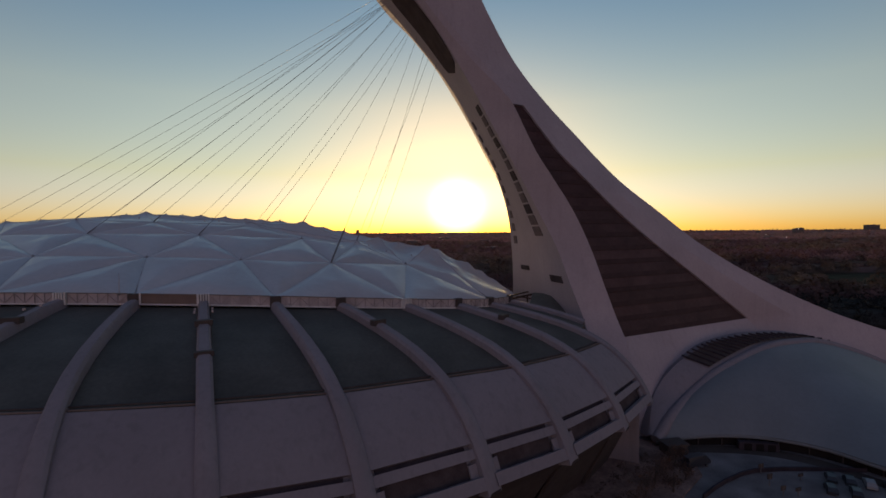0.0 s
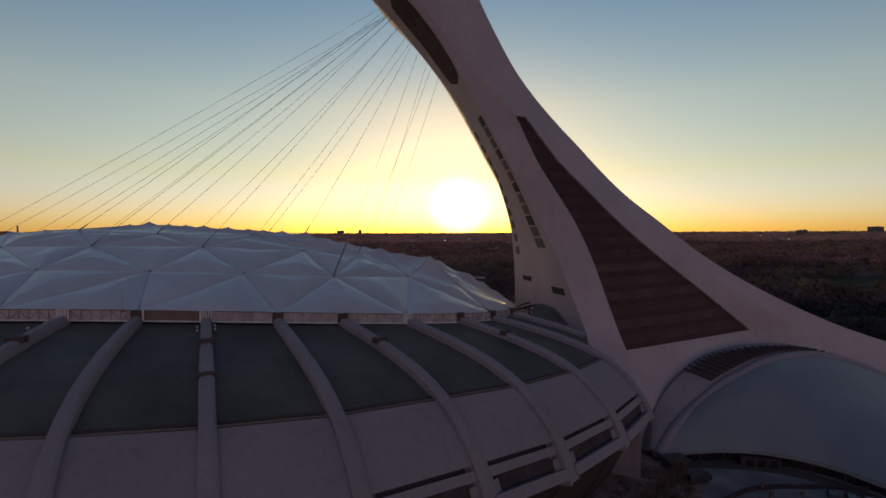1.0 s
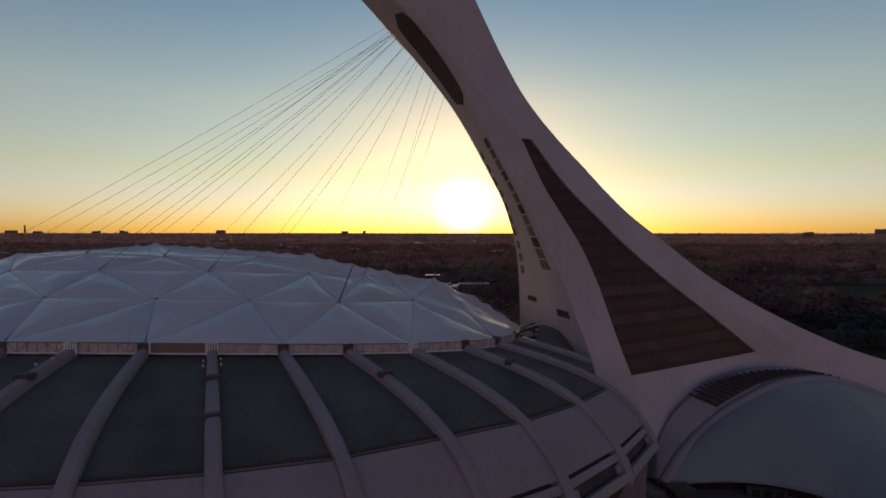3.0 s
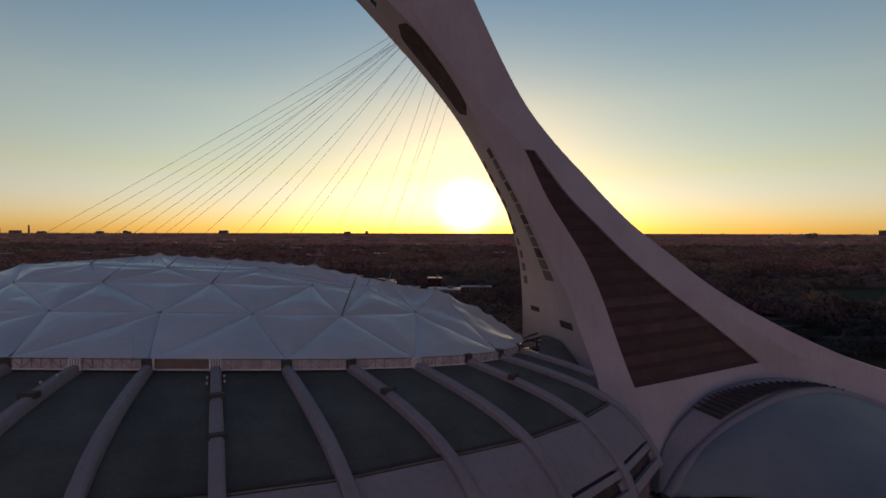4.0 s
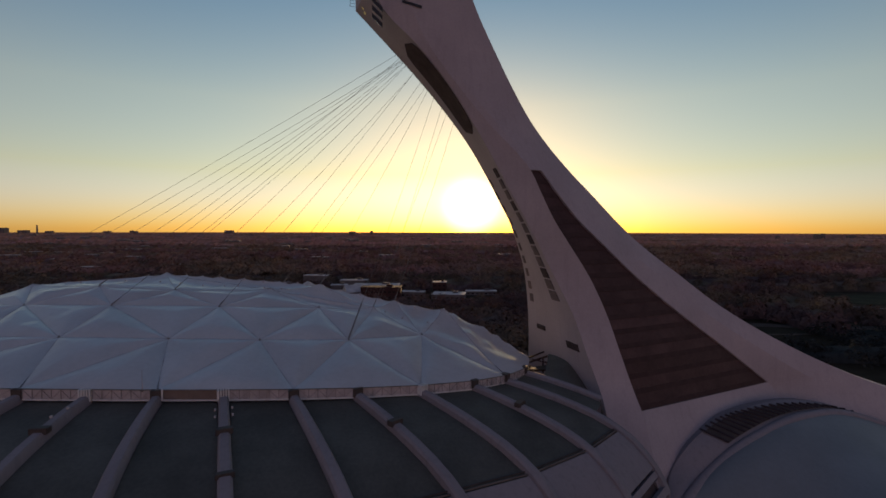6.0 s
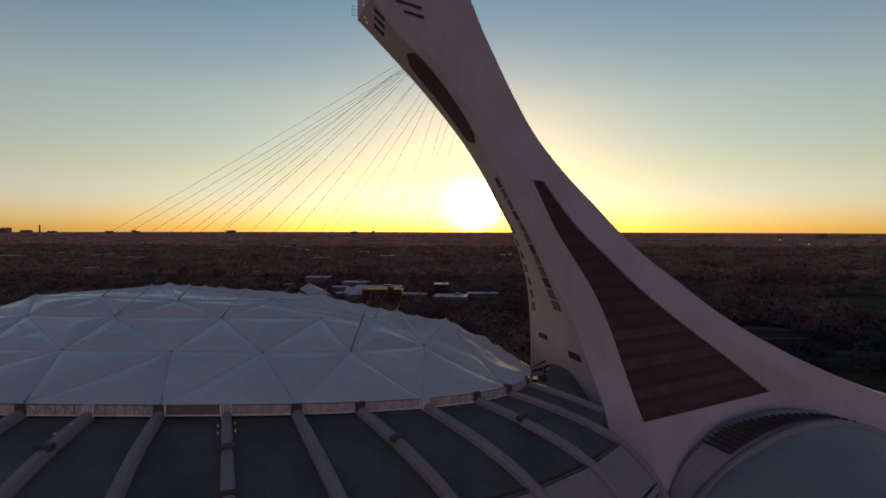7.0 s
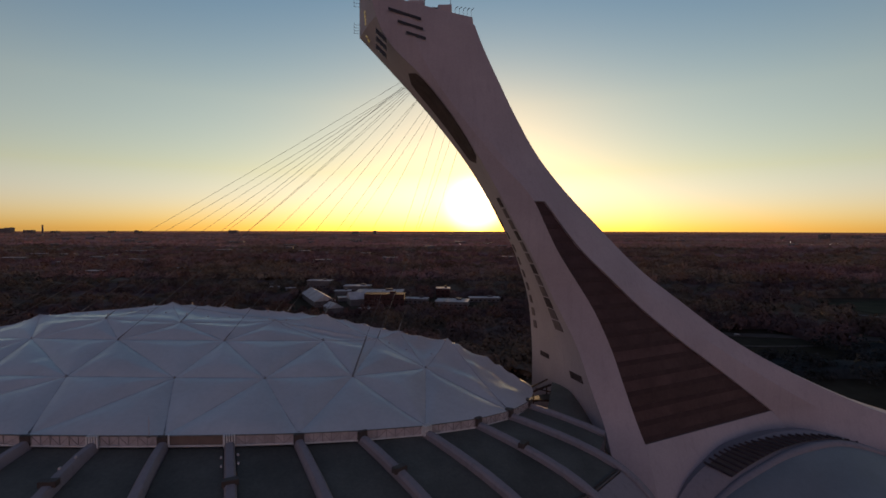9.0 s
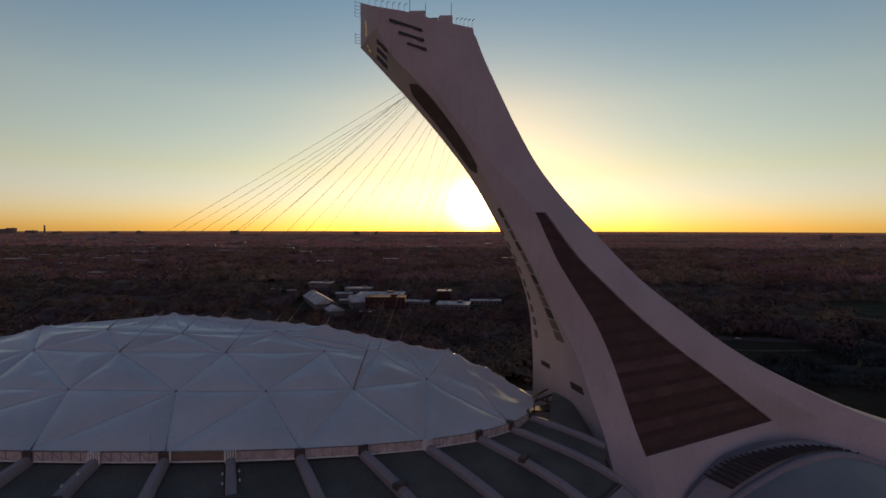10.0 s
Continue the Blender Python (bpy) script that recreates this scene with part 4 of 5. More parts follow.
# ---- vaulted hall beside the tower's foot ----
def build_hall():
    hall = thing("vaulted_hall", (90, 125, 6), "low shell-roofed hall with a louvred slot at the tower's foot", "hall")
    u = np.linspace(0, 1, 33)
    rim_u = [0.0, 0.12, 0.22, 0.33, 0.45, 0.58, 0.7, 0.8, 0.9, 1.0]
    rx = smooth_lookup(rim_u, [52, 58.2, 65.0, 73.5, 83.4, 93.6, 104.5, 114, 126, 140])
    ry = smooth_lookup(rim_u, [118, 123, 128, 132, 136, 140, 145, 148, 149, 147])
    rz = smooth_lookup(rim_u, [8.0, 12.2, 15.3, 19.8, 23.2, 25.7, 25.8, 25.2, 22.0, 16])
    fx = smooth_lookup(rim_u, [52, 56, 61, 67.5, 75.5, 83.5, 89.5, 93.5, 99, 108])
    fy = smooth_lookup(rim_u, [118, 118.6, 118.7, 118.4, 117.2, 113.8, 108.5, 102, 95, 86])
    fz = smooth_lookup(rim_u, [7.2, 7.6, 8.2, 8.7, 8.9, 8.9, 8.8, 8.6, 8.6, 8.6])
    ox = smooth_lookup(rim_u, [50.5, 53, 56.0, 62.0, 72.0, 82.0, 96.0, 108, 120, 134])
    oy = smooth_lookup(rim_u, [119, 124, 129.0, 133.0, 139.0, 143.5, 149.0, 153, 155, 154])
    oz = smooth_lookup(rim_u, [8.6, 12.4, 15.6, 20.9, 25.2, 27.6, 28.5, 27.4, 24, 17])
    rows = []
    for a in u:
        p, q = Vector((rx(a), ry(a), rz(a))), Vector((fx(a), fy(a), fz(a)))
        row = []
        for b in np.linspace(0, 1, 15):
            m = p.lerp(q, b)
            m.z += 5.0 * math.sin(math.pi * a) * (4 * b * (1 - b)) * 0.5
            row.append(tuple(m))
        rows.append(row)
    part("shell_roof", orient(slab(rows, 0.5)), VAULT, hall, "smooth pale blue-grey shell roof", smooth=50)
    # raised rim, and the outer arc with the louvres between the two
    part("rim", tube([(rx(a), ry(a), rz(a) - 0.35) for a in u], 1.55, 10), CONCRETE, hall, "pale concrete rim of the shell", smooth=60)
    part("eave", tube([(fx(a), fy(a), fz(a) - 0.2) for a in u], 0.42, 8), VAULT, hall, smooth=60)
    skirt = []
    for a in u:
        p, o = Vector((rx(a), ry(a), rz(a) - 0.5)), Vector((ox(a), oy(a), oz(a)))
        row = []
        for b in np.linspace(0, 1, 6):
            m = p.lerp(o, b)
            m.z += 0.7 * math.sin(math.pi * b)
            row.append(tuple(m))
        row.append((o.x - 0.3, o.y + 1.2, o.z - 0.8))
        row.append((o.x - 0.3, o.y + 4.0, o.z - 1.0))
        skirt.append(row)
    part("skirt", orient(slab(skirt, 0.4)), CONCRETE, hall, "sunk concrete collar round the shell", smooth=35)

    def blade_ends(q):
        """Where a louvre blade meets the rim and how far it reaches up the collar; q runs along the slot."""
        p = Vector((rx(0.345 + 0.53 * q), ry(0.345 + 0.53 * q), rz(0.345 + 0.53 * q)))
        o = Vector((ox(0.395 + 0.475 * q), oy(0.395 + 0.475 * q), oz(0.395 + 0.475 * q)))
        far = 0.22 + 0.70 * (1 - q ** 1.8)
        return p.lerp(o, 0.2) + Vector((0, 0, 0.95)), p.lerp(o, max(0.24, far)) + Vector((0, 0, 0.55))

    # a dark sheet is laid in for the shade between the blades
    part("louvre_gap_shade", orient(slab([[tuple(e) for e in blade_ends(k / 30)] for k in range(31)], 0.2)), DARK, hall, "dark sheet for the shade between the louvre blades")
    for k in range(23):
        lo, hi = blade_ends(k / 22 * 0.97)
        tip = (hi - lo).normalized()
        part("louvre", orient(box_between(lo + Vector((0, 0, 0.2)), hi + tip * (1.1 - 0.8 * k / 22) + Vector((0, 0, 0.25)), 0.5, 0.45)), LOUVRE, hall)
    # glazed wall set back under the eaves
    wall = []
    for a in u:
        m = Vector((fx(a), fy(a), fz(a))).lerp(Vector((rx(a), ry(a), rz(a))), 0.04)
        wall.append([(m.x, m.y, 5.9), (m.x, m.y, fz(a) + 0.6)])
    part("glazed_wall", orient(slab(wall, 0.2)), GLASS, hall, "dark glazed wall under the eaves")
    for k in range(2, 31, 3):
        part("mullion", orient(box_between((wall[k][0][0], wall[k][0][1] - 0.2, 5.9), (wall[k][0][0], wall[k][0][1] - 0.2, wall[k][1][2]), 0.2, 0.3, (0, 1, 0))), MULLION, hall)
    # a porch in the glazed wall, and an added dark strip for the eaves' shade
    px, py = (fx(0.40) + fx(0.52)) / 2, fy(0.46) - 0.9
    porch = part("porch", block(px, py, 5.9, 9.0, 1.6, 2.1, -10, 0.08), LOUVRE, hall, "dull dark brown porch under the eaves")
    for k in (-1, 0, 1):
        part("door_leaf", block(px + k * 2.6, py - 0.85 - k * 0.46, 5.9, 1.7, 0.12, 1.8, -10), GLASS, porch)
    rows = [[(fx(a) - 0.6, fy(a) + 0.4, 6.03), (fx(a) - 1.2 - 2.0 * a, fy(a) - 4.2 + a, 6.03)] for a in u]
    tagged(new("eave_shade_strip", mesh_of("eave_shade_strip", *slab(rows, -0.2), ASPHALT)), "dark strip added for the shade under the hall's eaves", "pavement", kind="structure")


build_hall()

# raised concourse round the stadium and the hall
def build_concourse():
    verts = [(-260, 20, 6.0), (30, 20, 6.0), (150, 30, 6.0), (260, 60, 6.0), (270, 150, 6.0), (240, 190, 6), (60, 260, 6), (-260, 270, 6)]
    k = len(verts)
    verts += [(x, y, -0.5) for x, y, _ in verts]
    faces = [tuple(range(k))] + [(i, i + k, (i + 1) % k + k, (i + 1) % k) for i in range(k)]
    tagged(new("pavement_concourse", mesh_of("pavement_concourse", verts, faces, PAVING)), "worn grey paved concourse round the stadium", "pavement", kind="structure")


build_concourse()


def build_gantry():
    g = thing("steel_gantry", (23, 153, 38.0), "rusty steel frame between the roof's tip and the tower", "gantry")
    for p, q, w in (((18.5, 149, 39.6), (27.5, 157, 40.2), 0.5), ((19.5, 152, 40.4), (28.0, 163, 40.4), 0.4), ((21, 150.5, 39.0), (21, 150.5, 35.0), 0.4),
                    ((26, 156, 40.0), (26, 156, 35.0), 0.4), ((18.5, 149, 39.6), (17, 143, 39.4), 0.4), ((22, 153, 40.2), (31, 151, 38.8), 0.35), ((20, 146, 38.8), (30, 147.5, 38.2), 0.45)):
        low = Vector((0, 0, -0.9))
        part("beam", orient(box_between(Vector(p) + low, Vector(q) + low, w, w)), RUST, g)
    part("deck", orient(box_between((19, 150, 36.5), (28, 155, 36.3), 4, 0.3)), DARK, g)
    for p in ((19, 147, 36.3), (28, 159, 36.3)):
        part("strut", orient(box_between(p, (p[0], p[1], 30.0), 0.6, 0.6, (1, 0, 0))), RUST, g)


RUST = material("rusty_steel", (0.065, 0.04, 0.034), 0.8, vary=0.3, scale=0.6, spec=0.1)
build_gantry()


# ---- woods ----
YARDS = [(-221, 715, 24, 42), (-180, 570, 32, 62), (-142, 500, 20, 34), (-152, 666, 26, 42), (-110, 605, 36, 46), (-128, 550, 18, 40), (-93, 540, 30, 36), (-58, 560, 22, 40),
         (-28, 620, 14, 34), (-14, 545, 26, 42), (25, 578, 24, 40), (-281, 688, 10, 26), (-253, 676, 10, 26), (-107, 505, 12, 22), (-165, 640, 16, 30)]


def in_clearing(x, y):
    if -285 < x < 285 and y < 288:
        return True
    if any(abs(x - cx) < w and abs(y - cy) < d for cx, cy, w, d in YARDS):
        return True
    if 195 < x < 268 and 340 < y < 432 or 300 < x < 335 and 385 < y < 420:
        return True
    if 430 < x < 600 and 510 < y < 640 or 392 < x < 460 and 460 < y < 552:
        return True
    return False


STAND = (150, 288, 470, 384)                        # a dark stand of trees beside the park road


def open_to(x, y, stand):
    """Whether trees of a wood may stand here."""
    inside = STAND[0] < x < STAND[2] and STAND[1] < y < STAND[3]
    if stand:
        return inside and not in_clearing(x, y)
    return not inside and not in_clearing(x, y)


def swell(x, y, size):
    """Taller and lower groups of trees."""
    return 0.75 * size * noise.noise((x / size / 4.5, y / size / 4.5, 7.0))


def build_woods(name, count, near, far, size, leaves, leaf, mat, label, seed, stand=None):
    """Crowns of many small tilted leaf clumps, thicker outside than inside, over the wooded land."""
    rng = np.random.default_rng(seed)
    d = near * (far / near) ** rng.random(count * 2)
    a = np.radians(rng.uniform(-49, 49, count * 2))
    xs, ys = d * np.tan(a), d
    keep = [i for i in range(len(xs)) if open_to(xs[i], ys[i], stand)][:count]
    xs, ys = xs[keep], ys[keep]
    n = len(xs)
    s = size * rng.uniform(0.6, 1.2, n) * np.where(rng.random(n) < 0.12, 1.45, 1.0)
    zg = np.array([ground_z(x, y) + swell(x, y, size) for x, y in zip(xs, ys)])
    h = s * rng.uniform(0.75, 1.2, n)
    way = rng.normal(size=(n, leaves, 3))
    way /= np.linalg.norm(way, axis=2, keepdims=True)
    way[..., 2] = np.abs(way[..., 2]) * 1.1 - 0.35
    r = rng.uniform(0.55, 1.08, (n, leaves, 1)) * (1 + 0.25 * np.sin(way[..., :1] * 5 + rng.uniform(0, 6, (n, 1, 1))))
    c = way * r * np.stack([s, s, h], 1)[:, None] + np.stack([xs, ys, zg + h * 0.75], 1)[:, None]
    c = c.reshape(-1, 3)
    m = len(c)
    nrm = way.reshape(-1, 3) * np.array([0.8, 0.8, 0.6]) + np.array([0, -0.1, 0.4]) + rng.normal(0, 0.14, (m, 3))
    nrm /= np.linalg.norm(nrm, axis=1, keepdims=True)
    t1 = np.cross(nrm, rng.normal(size=(m, 3)))
    t1 /= np.linalg.norm(t1, axis=1, keepdims=True)
    t2 = np.cross(nrm, t1)
    w = leaf * rng.uniform(0.6, 1.4, (m, 1))
    quad = np.stack([c - t1 * w, c - t2 * w * 0.8, c + t1 * w + nrm * w * 0.2, c + t2 * w * 0.8], 1).reshape(-1, 3)
    # the closed canopy between the crowns
    nd = int(70 * math.log(far / near) * (1 if leaves > 40 else 0.7)) + 2
    na = 420
    dd, aa = np.meshgrid(near * (far / near) ** np.linspace(0, 1, nd), np.radians(np.linspace(-50, 50, na)), indexing="ij")
    gx, gy = (dd * np.tan(aa)).ravel(), dd.ravel()
    level = size * (0.72 + 0.06 * rng.normal(size=len(gx)))
    free = np.array([open_to(x, y, stand) for x, y in zip(gx, gy)]).reshape(nd, na)
    for _ in range(2):      # the canopy keeps back from the clearings, where single crowns stand
        free[1:-1, 1:-1] &= free[:-2, 1:-1] & free[2:, 1:-1] & free[1:-1, :-2] & free[1:-1, 2:]
    gz = np.array([ground_z(x, y) + (q + swell(x, y, size) if ok else -2.5 * size) for x, y, q, ok in zip(gx, gy, level, free.ravel())])
    tri = np.array(grid_faces(nd, na))[:, ::-1] + len(quad)
    corners = np.concatenate([np.arange(len(quad)), tri.ravel()]).astype(np.int32)
    starts = np.concatenate([np.arange(0, len(quad), 4), len(quad) + np.arange(0, tri.size, 4)]).astype(np.int32)
    quad = np.concatenate([quad, np.stack([gx, gy, gz], 1)])
    me = bpy.data.meshes.new(name)
    me.vertices.add(len(quad))
    me.vertices.foreach_set("co", quad.ravel())
    me.loops.add(len(corners))
    me.loops.foreach_set("vertex_index", corners)
    me.polygons.add(len(starts))
    me.polygons.foreach_set("loop_start", starts)
    me.polygons.foreach_set("use_smooth", np.arange(len(starts)) >= m)
    me.update(calc_edges=True)
    me.materials.append(mat)
    # leaves take the light as the round crown does
    round_way = way.reshape(-1, 3) + np.array([0, 0, 0.35])
    round_way /= np.linalg.norm(round_way, axis=1, keepdims=True)
    slope = np.stack([-np.gradient(gz.reshape(nd, na), axis=1) / 3, -np.gradient(gz.reshape(nd, na), axis=0) / 3, np.full((nd, na), size)], 2).reshape(-1, 3)
    slope /= np.linalg.norm(slope, axis=1, keepdims=True)
    lean = me.attributes.new("custom_normal", "FLOAT_VECTOR", "POINT")
    lean.data.foreach_set("vector", np.concatenate([np.repeat(round_way, 4, axis=0), slope]).astype(np.float32).ravel())
    tagged(new(name, me), label, "woods", kind="stuff")


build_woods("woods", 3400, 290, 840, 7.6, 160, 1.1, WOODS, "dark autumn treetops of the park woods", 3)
build_woods("middle_woods", 10000, 790, 2100, 8.6, 60, 1.8, HAZED_WOODS, "autumn treetops behind the park, haze put into their colour", 5)
build_woods("far_woods", 16000, 2090, 4650, 8.6, 14, 2.8, FAR_WOODS, "far treetops that fade to the horizon, haze put into their colour", 4)

build_woods("dark_tree_stand", 420, 288, 400, 6.5, 110, 0.8, DARK_TREES, "dark stand of trees beside the park road", 8, STAND)


# ---- buildings ----
def building(name, x, y, w, d, h, turn, wall, roof_mat, label, pitched=False, storeys=0, base=None):
    """A building: walls, roof with a parapet or ridge, and bands of windows."""
    z = (ground_z(x, y) if base is None else base) - 0.3
    b = thing(name, (x, y, z), label, "building")
    m = pose(x, y, z, 0, 0, turn)

    def local(*pts):
        return [tuple(m @ Vector(p)) for p in pts]

    part("wall", block(x, y, z, w, d, h, turn, 0.1), wall, b)
    if pitched:
        r = d * 0.28
        v = local((-w / 2 - 0.6, -d / 2 - 0.8, h - 0.2), (w / 2 + 0.6, -d / 2 - 0.8, h - 0.2), (w / 2 + 0.6, d / 2 + 0.8, h - 0.2), (-w / 2 - 0.6, d / 2 + 0.8, h - 0.2),
                  (-w / 2 - 0.6, 0, h + r), (w / 2 + 0.6, 0, h + r))
        part("roof", (v, [(0, 1, 5, 4), (2, 3, 4, 5), (1, 2, 5), (3, 0, 4), (3, 2, 1, 0)]), roof_mat, b)
    else:
        part("roof", block(x, y, z + h - 0.1, w + 0.8, d + 0.8, 0.6, turn, 0.08), roof_mat, b)
        k = m @ Vector((w * 0.2, d * 0.1, h + 0.4))
        part("plant_room", block(k.x, k.y, k.z, w * 0.16, d * 0.25, 2.2, turn, 0.1), wall, b)
    for s in range(storeys):
        zz = z + 1.6 + s * (h - 1.0) / storeys
        n = max(2, int(w / 5))
        for i in range(n):
            c = m @ Vector((-w / 2 + (i + 0.5) * w / n, -d / 2 - 0.05, 0))
            part("window", block(c.x, c.y, zz, w / n * 0.55, 0.25, 1.5, turn), GLASS, b)
    return b


def build_school():
    """The low complex with pale roofs in the woods behind the stadium."""
    pale = "hall with a pale flat roof among trees"
    building("long_hall", -221, 738, 36, 16, 11, -8, WALL_PALE, ROOF_PALE, "long grey hall with a flat pale roof among trees", storeys=1)
    building("pitched_hall", -180, 590, 84, 24, 7, -62, WALL_PALE, ROOF_PALE, "hall with a broad pale pitched roof", True)
    building("pitched_hall", -142, 520, 22, 16, 6, -60, WALL_PALE, ROOF_PALE, "small hall with a pale gabled roof", True)
    building("flat_hall", -152, 690, 38, 18, 9, 0, WALL_PALE, ROOF_PALE, "low hall with a wide pale flat roof", storeys=1)
    building("flat_hall", -110, 632, 60, 30, 9, 2, WALL_PALE, ROOF_PALE, "broad low hall with a wide pale flat roof", storeys=1)
    building("pitched_hall", -128, 574, 20, 26, 8, 24, WALL_PALE, ROOF_PALE, "hall with a pale slanting roof", True)
    building("flat_hall", -149, 600, 16, 12, 5, 20, WALL_PALE, ROOF_PALE, pale)
    building("brick_block", -93, 566, 46, 18, 14, 2, BRICK, BRICK, "dark brick block with a flat roof", storeys=2)
    building("flat_hall", -58, 588, 28, 14, 6, -8, WALL_PALE, ROOF_PALE, pale, storeys=1)
    building("brick_block", -28, 643, 18, 16, 12, 0, BRICK, ROOF_PALE, "small dark brick block with a flat roof", storeys=2)
    building("flat_hall", -14, 572, 38, 26, 6, -6, WALL_PALE, ROOF_PALE, "broad low hall with a pale flat roof", storeys=1)
    building("flat_hall", 25, 606, 38, 12, 5, 4, WALL_PALE, ROOF_PALE, "long low shed with a pale flat roof", storeys=1)
    building("flat_hall", -281, 711, 14, 9, 4, 10, WALL_PALE, ROOF_PALE, "small shed with a pale roof among trees")
    building("flat_hall", -253, 699, 14, 8, 4, 30, WALL_PALE, ROOF_PALE, "small shed with a pale roof among trees")
    building("flat_hall", -107, 520, 16, 10, 4, 4, WALL_PALE, ROOF_PALE, "small shed with a pale roof among trees")
    building("flat_hall", -165, 655, 22, 14, 6, 12, WALL_PALE, ROOF_PALE, pale)


build_school()


def build_town():
    """Roofs scattered through the far woods on one side, blocks on the skyline, a few lit lamps."""
    for x, y, w, d, h in ((-1280, 1420, 46, 14, 10), (-1180, 1410, 44, 14, 10), (-930, 1100, 32, 16, 9), (-1800, 2550, 60, 30, 12), (-1620, 2400, 80, 24, 12),
                          (-1040, 1400, 28, 14, 9), (-690, 885, 30, 16, 8), (-570, 955, 18, 12, 8), (-860, 1720, 52, 18, 11), (-1180, 2500, 70, 26, 12),
                          (120, 2500, 44, 22, 10), (1500, 2300, 50, 24, 12), (1250, 2900, 60, 24, 12)):
        building("town_building", x, y, w, d, h + 3, random.uniform(-12, 12), WALL_PALE, ROOF_PALE, "far town building with a pale flat roof among trees")
    for _ in range(34):
        y = random.uniform(1150, 3300)
        x = y * random.uniform(-0.98, 0.1)
        building("town_building", x, y, random.uniform(24, 64), random.uniform(12, 24), 12 + y * 0.0013, random.uniform(-12, 12), WALL_PALE, ROOF_PALE,
                 "far town building with a pale flat roof among trees")
    for x, y, w, d, h in ((-4400, 4450, 170, 60, 30), (-4290, 4450, 60, 50, 40), (-4095, 4450, 90, 40, 17), (-3845, 4450, 60, 40, 10), (-3330, 4500, 60, 30, 11),
                          (-3090, 4500, 30, 24, 16), (-3050, 4500, 26, 24, 9), (-2158, 4500, 80, 30, 19), (-1000, 4500, 60, 24, 16), (-820, 4500, 26, 20, 22),
                          (2232, 3150, 24, 26, 25), (2262, 3150, 30, 26, 28), (1995, 3150, 20, 18, 16), (2560, 3300, 50, 26, 10), (3190, 3700, 90, 40, 28)):
        h += 0.56 * ground_z(x, y)
        building("skyline_block", x, y, w, d, h, 0, WALL_PALE, WALL_PALE, "distant block standing up on the skyline", storeys=4 if h > 28 else 0)
    chimney = thing("chimney_tower", (-3965, 4450, ground_z(-3965, 4450)), "distant slender tower on the skyline", "tower")
    cz = ground_z(-3965, 4450)
    part("shaft", tube([(-3965, 4450, cz - 1), (-3965, 4450, cz + 81)], [9, 6], 10), WALL_PALE, chimney)
    part("cap", tube([(-3965, 4450, cz + 80), (-3965, 4450, cz + 85)], [8.5, 8.5], 10), WALL_PALE, chimney)
    for x, y, h in ((-1276, 2200, 11), (-1228, 2200, 11), (-1148, 2200, 10), (-2150, 4400, 26), (1709, 2700, 17), (1700, 2620, 13), (2215, 3100, 34), (1587, 2300, 12),
                    (1667, 2300, 12), (1707, 2300, 11), (2000, 2500, 10), (-842, 3900, 16), (-760, 3900, 16), (-20, 2300, 14)):
        z = ground_z(x, y)
        lamp = thing("flood_lamp", (x, y, z), "far lit flood lamp on a pole", "lamp", "far lit lamps")
        part("pole", tube([(x, y, z - 0.5), (x, y, z + h)], [0.5, 0.3], 6), STEEL, lamp)
        part("lantern", block(x, y, z + h, 1.3, 1.0, 1.1, 0, 0.1), LAMP, lamp)


random.seed(11)
build_town()


# ---- road, lawn and vehicles behind the tower's foot ----
def strip(name, pts, width, z, mat, label, category):
    rows = []
    for i, (x, y) in enumerate(pts):
        a, b = pts[max(0, i - 1)], pts[min(len(pts) - 1, i + 1)]
        d = Vector((b[0] - a[0], b[1] - a[1])).normalized()
        rows.append([(x + d.y * width / 2, y - d.x * width / 2, z), (x - d.y * width / 2, y + d.x * width / 2, z)])
    tagged(new(name, mesh_of(name, *slab(rows, -0.3), mat)), label, category, kind="structure")


strip("road", [(150, 432), (210, 424), (260, 418), (320, 412), (400, 404), (520, 390)], 15, 0.15, ASPHALT, "grey worn park road behind the tower", "road")
strip("road_lower", [(190, 386), (223, 380), (251, 381), (275, 384)], 4, 0.15, ASPHALT, "narrow pale park road behind the tower", "road")
strip("lawn", [(430, 570), (500, 590), (580, 610), (640, 620)], 70, 0.12, LAWN, "dull green lawn in the park", "lawn")
strip("footpath", [(398, 548), (410, 530), (425, 516), (450, 508)], 5, 0.2, PAVING, "pale footpath along the lawn", "path")


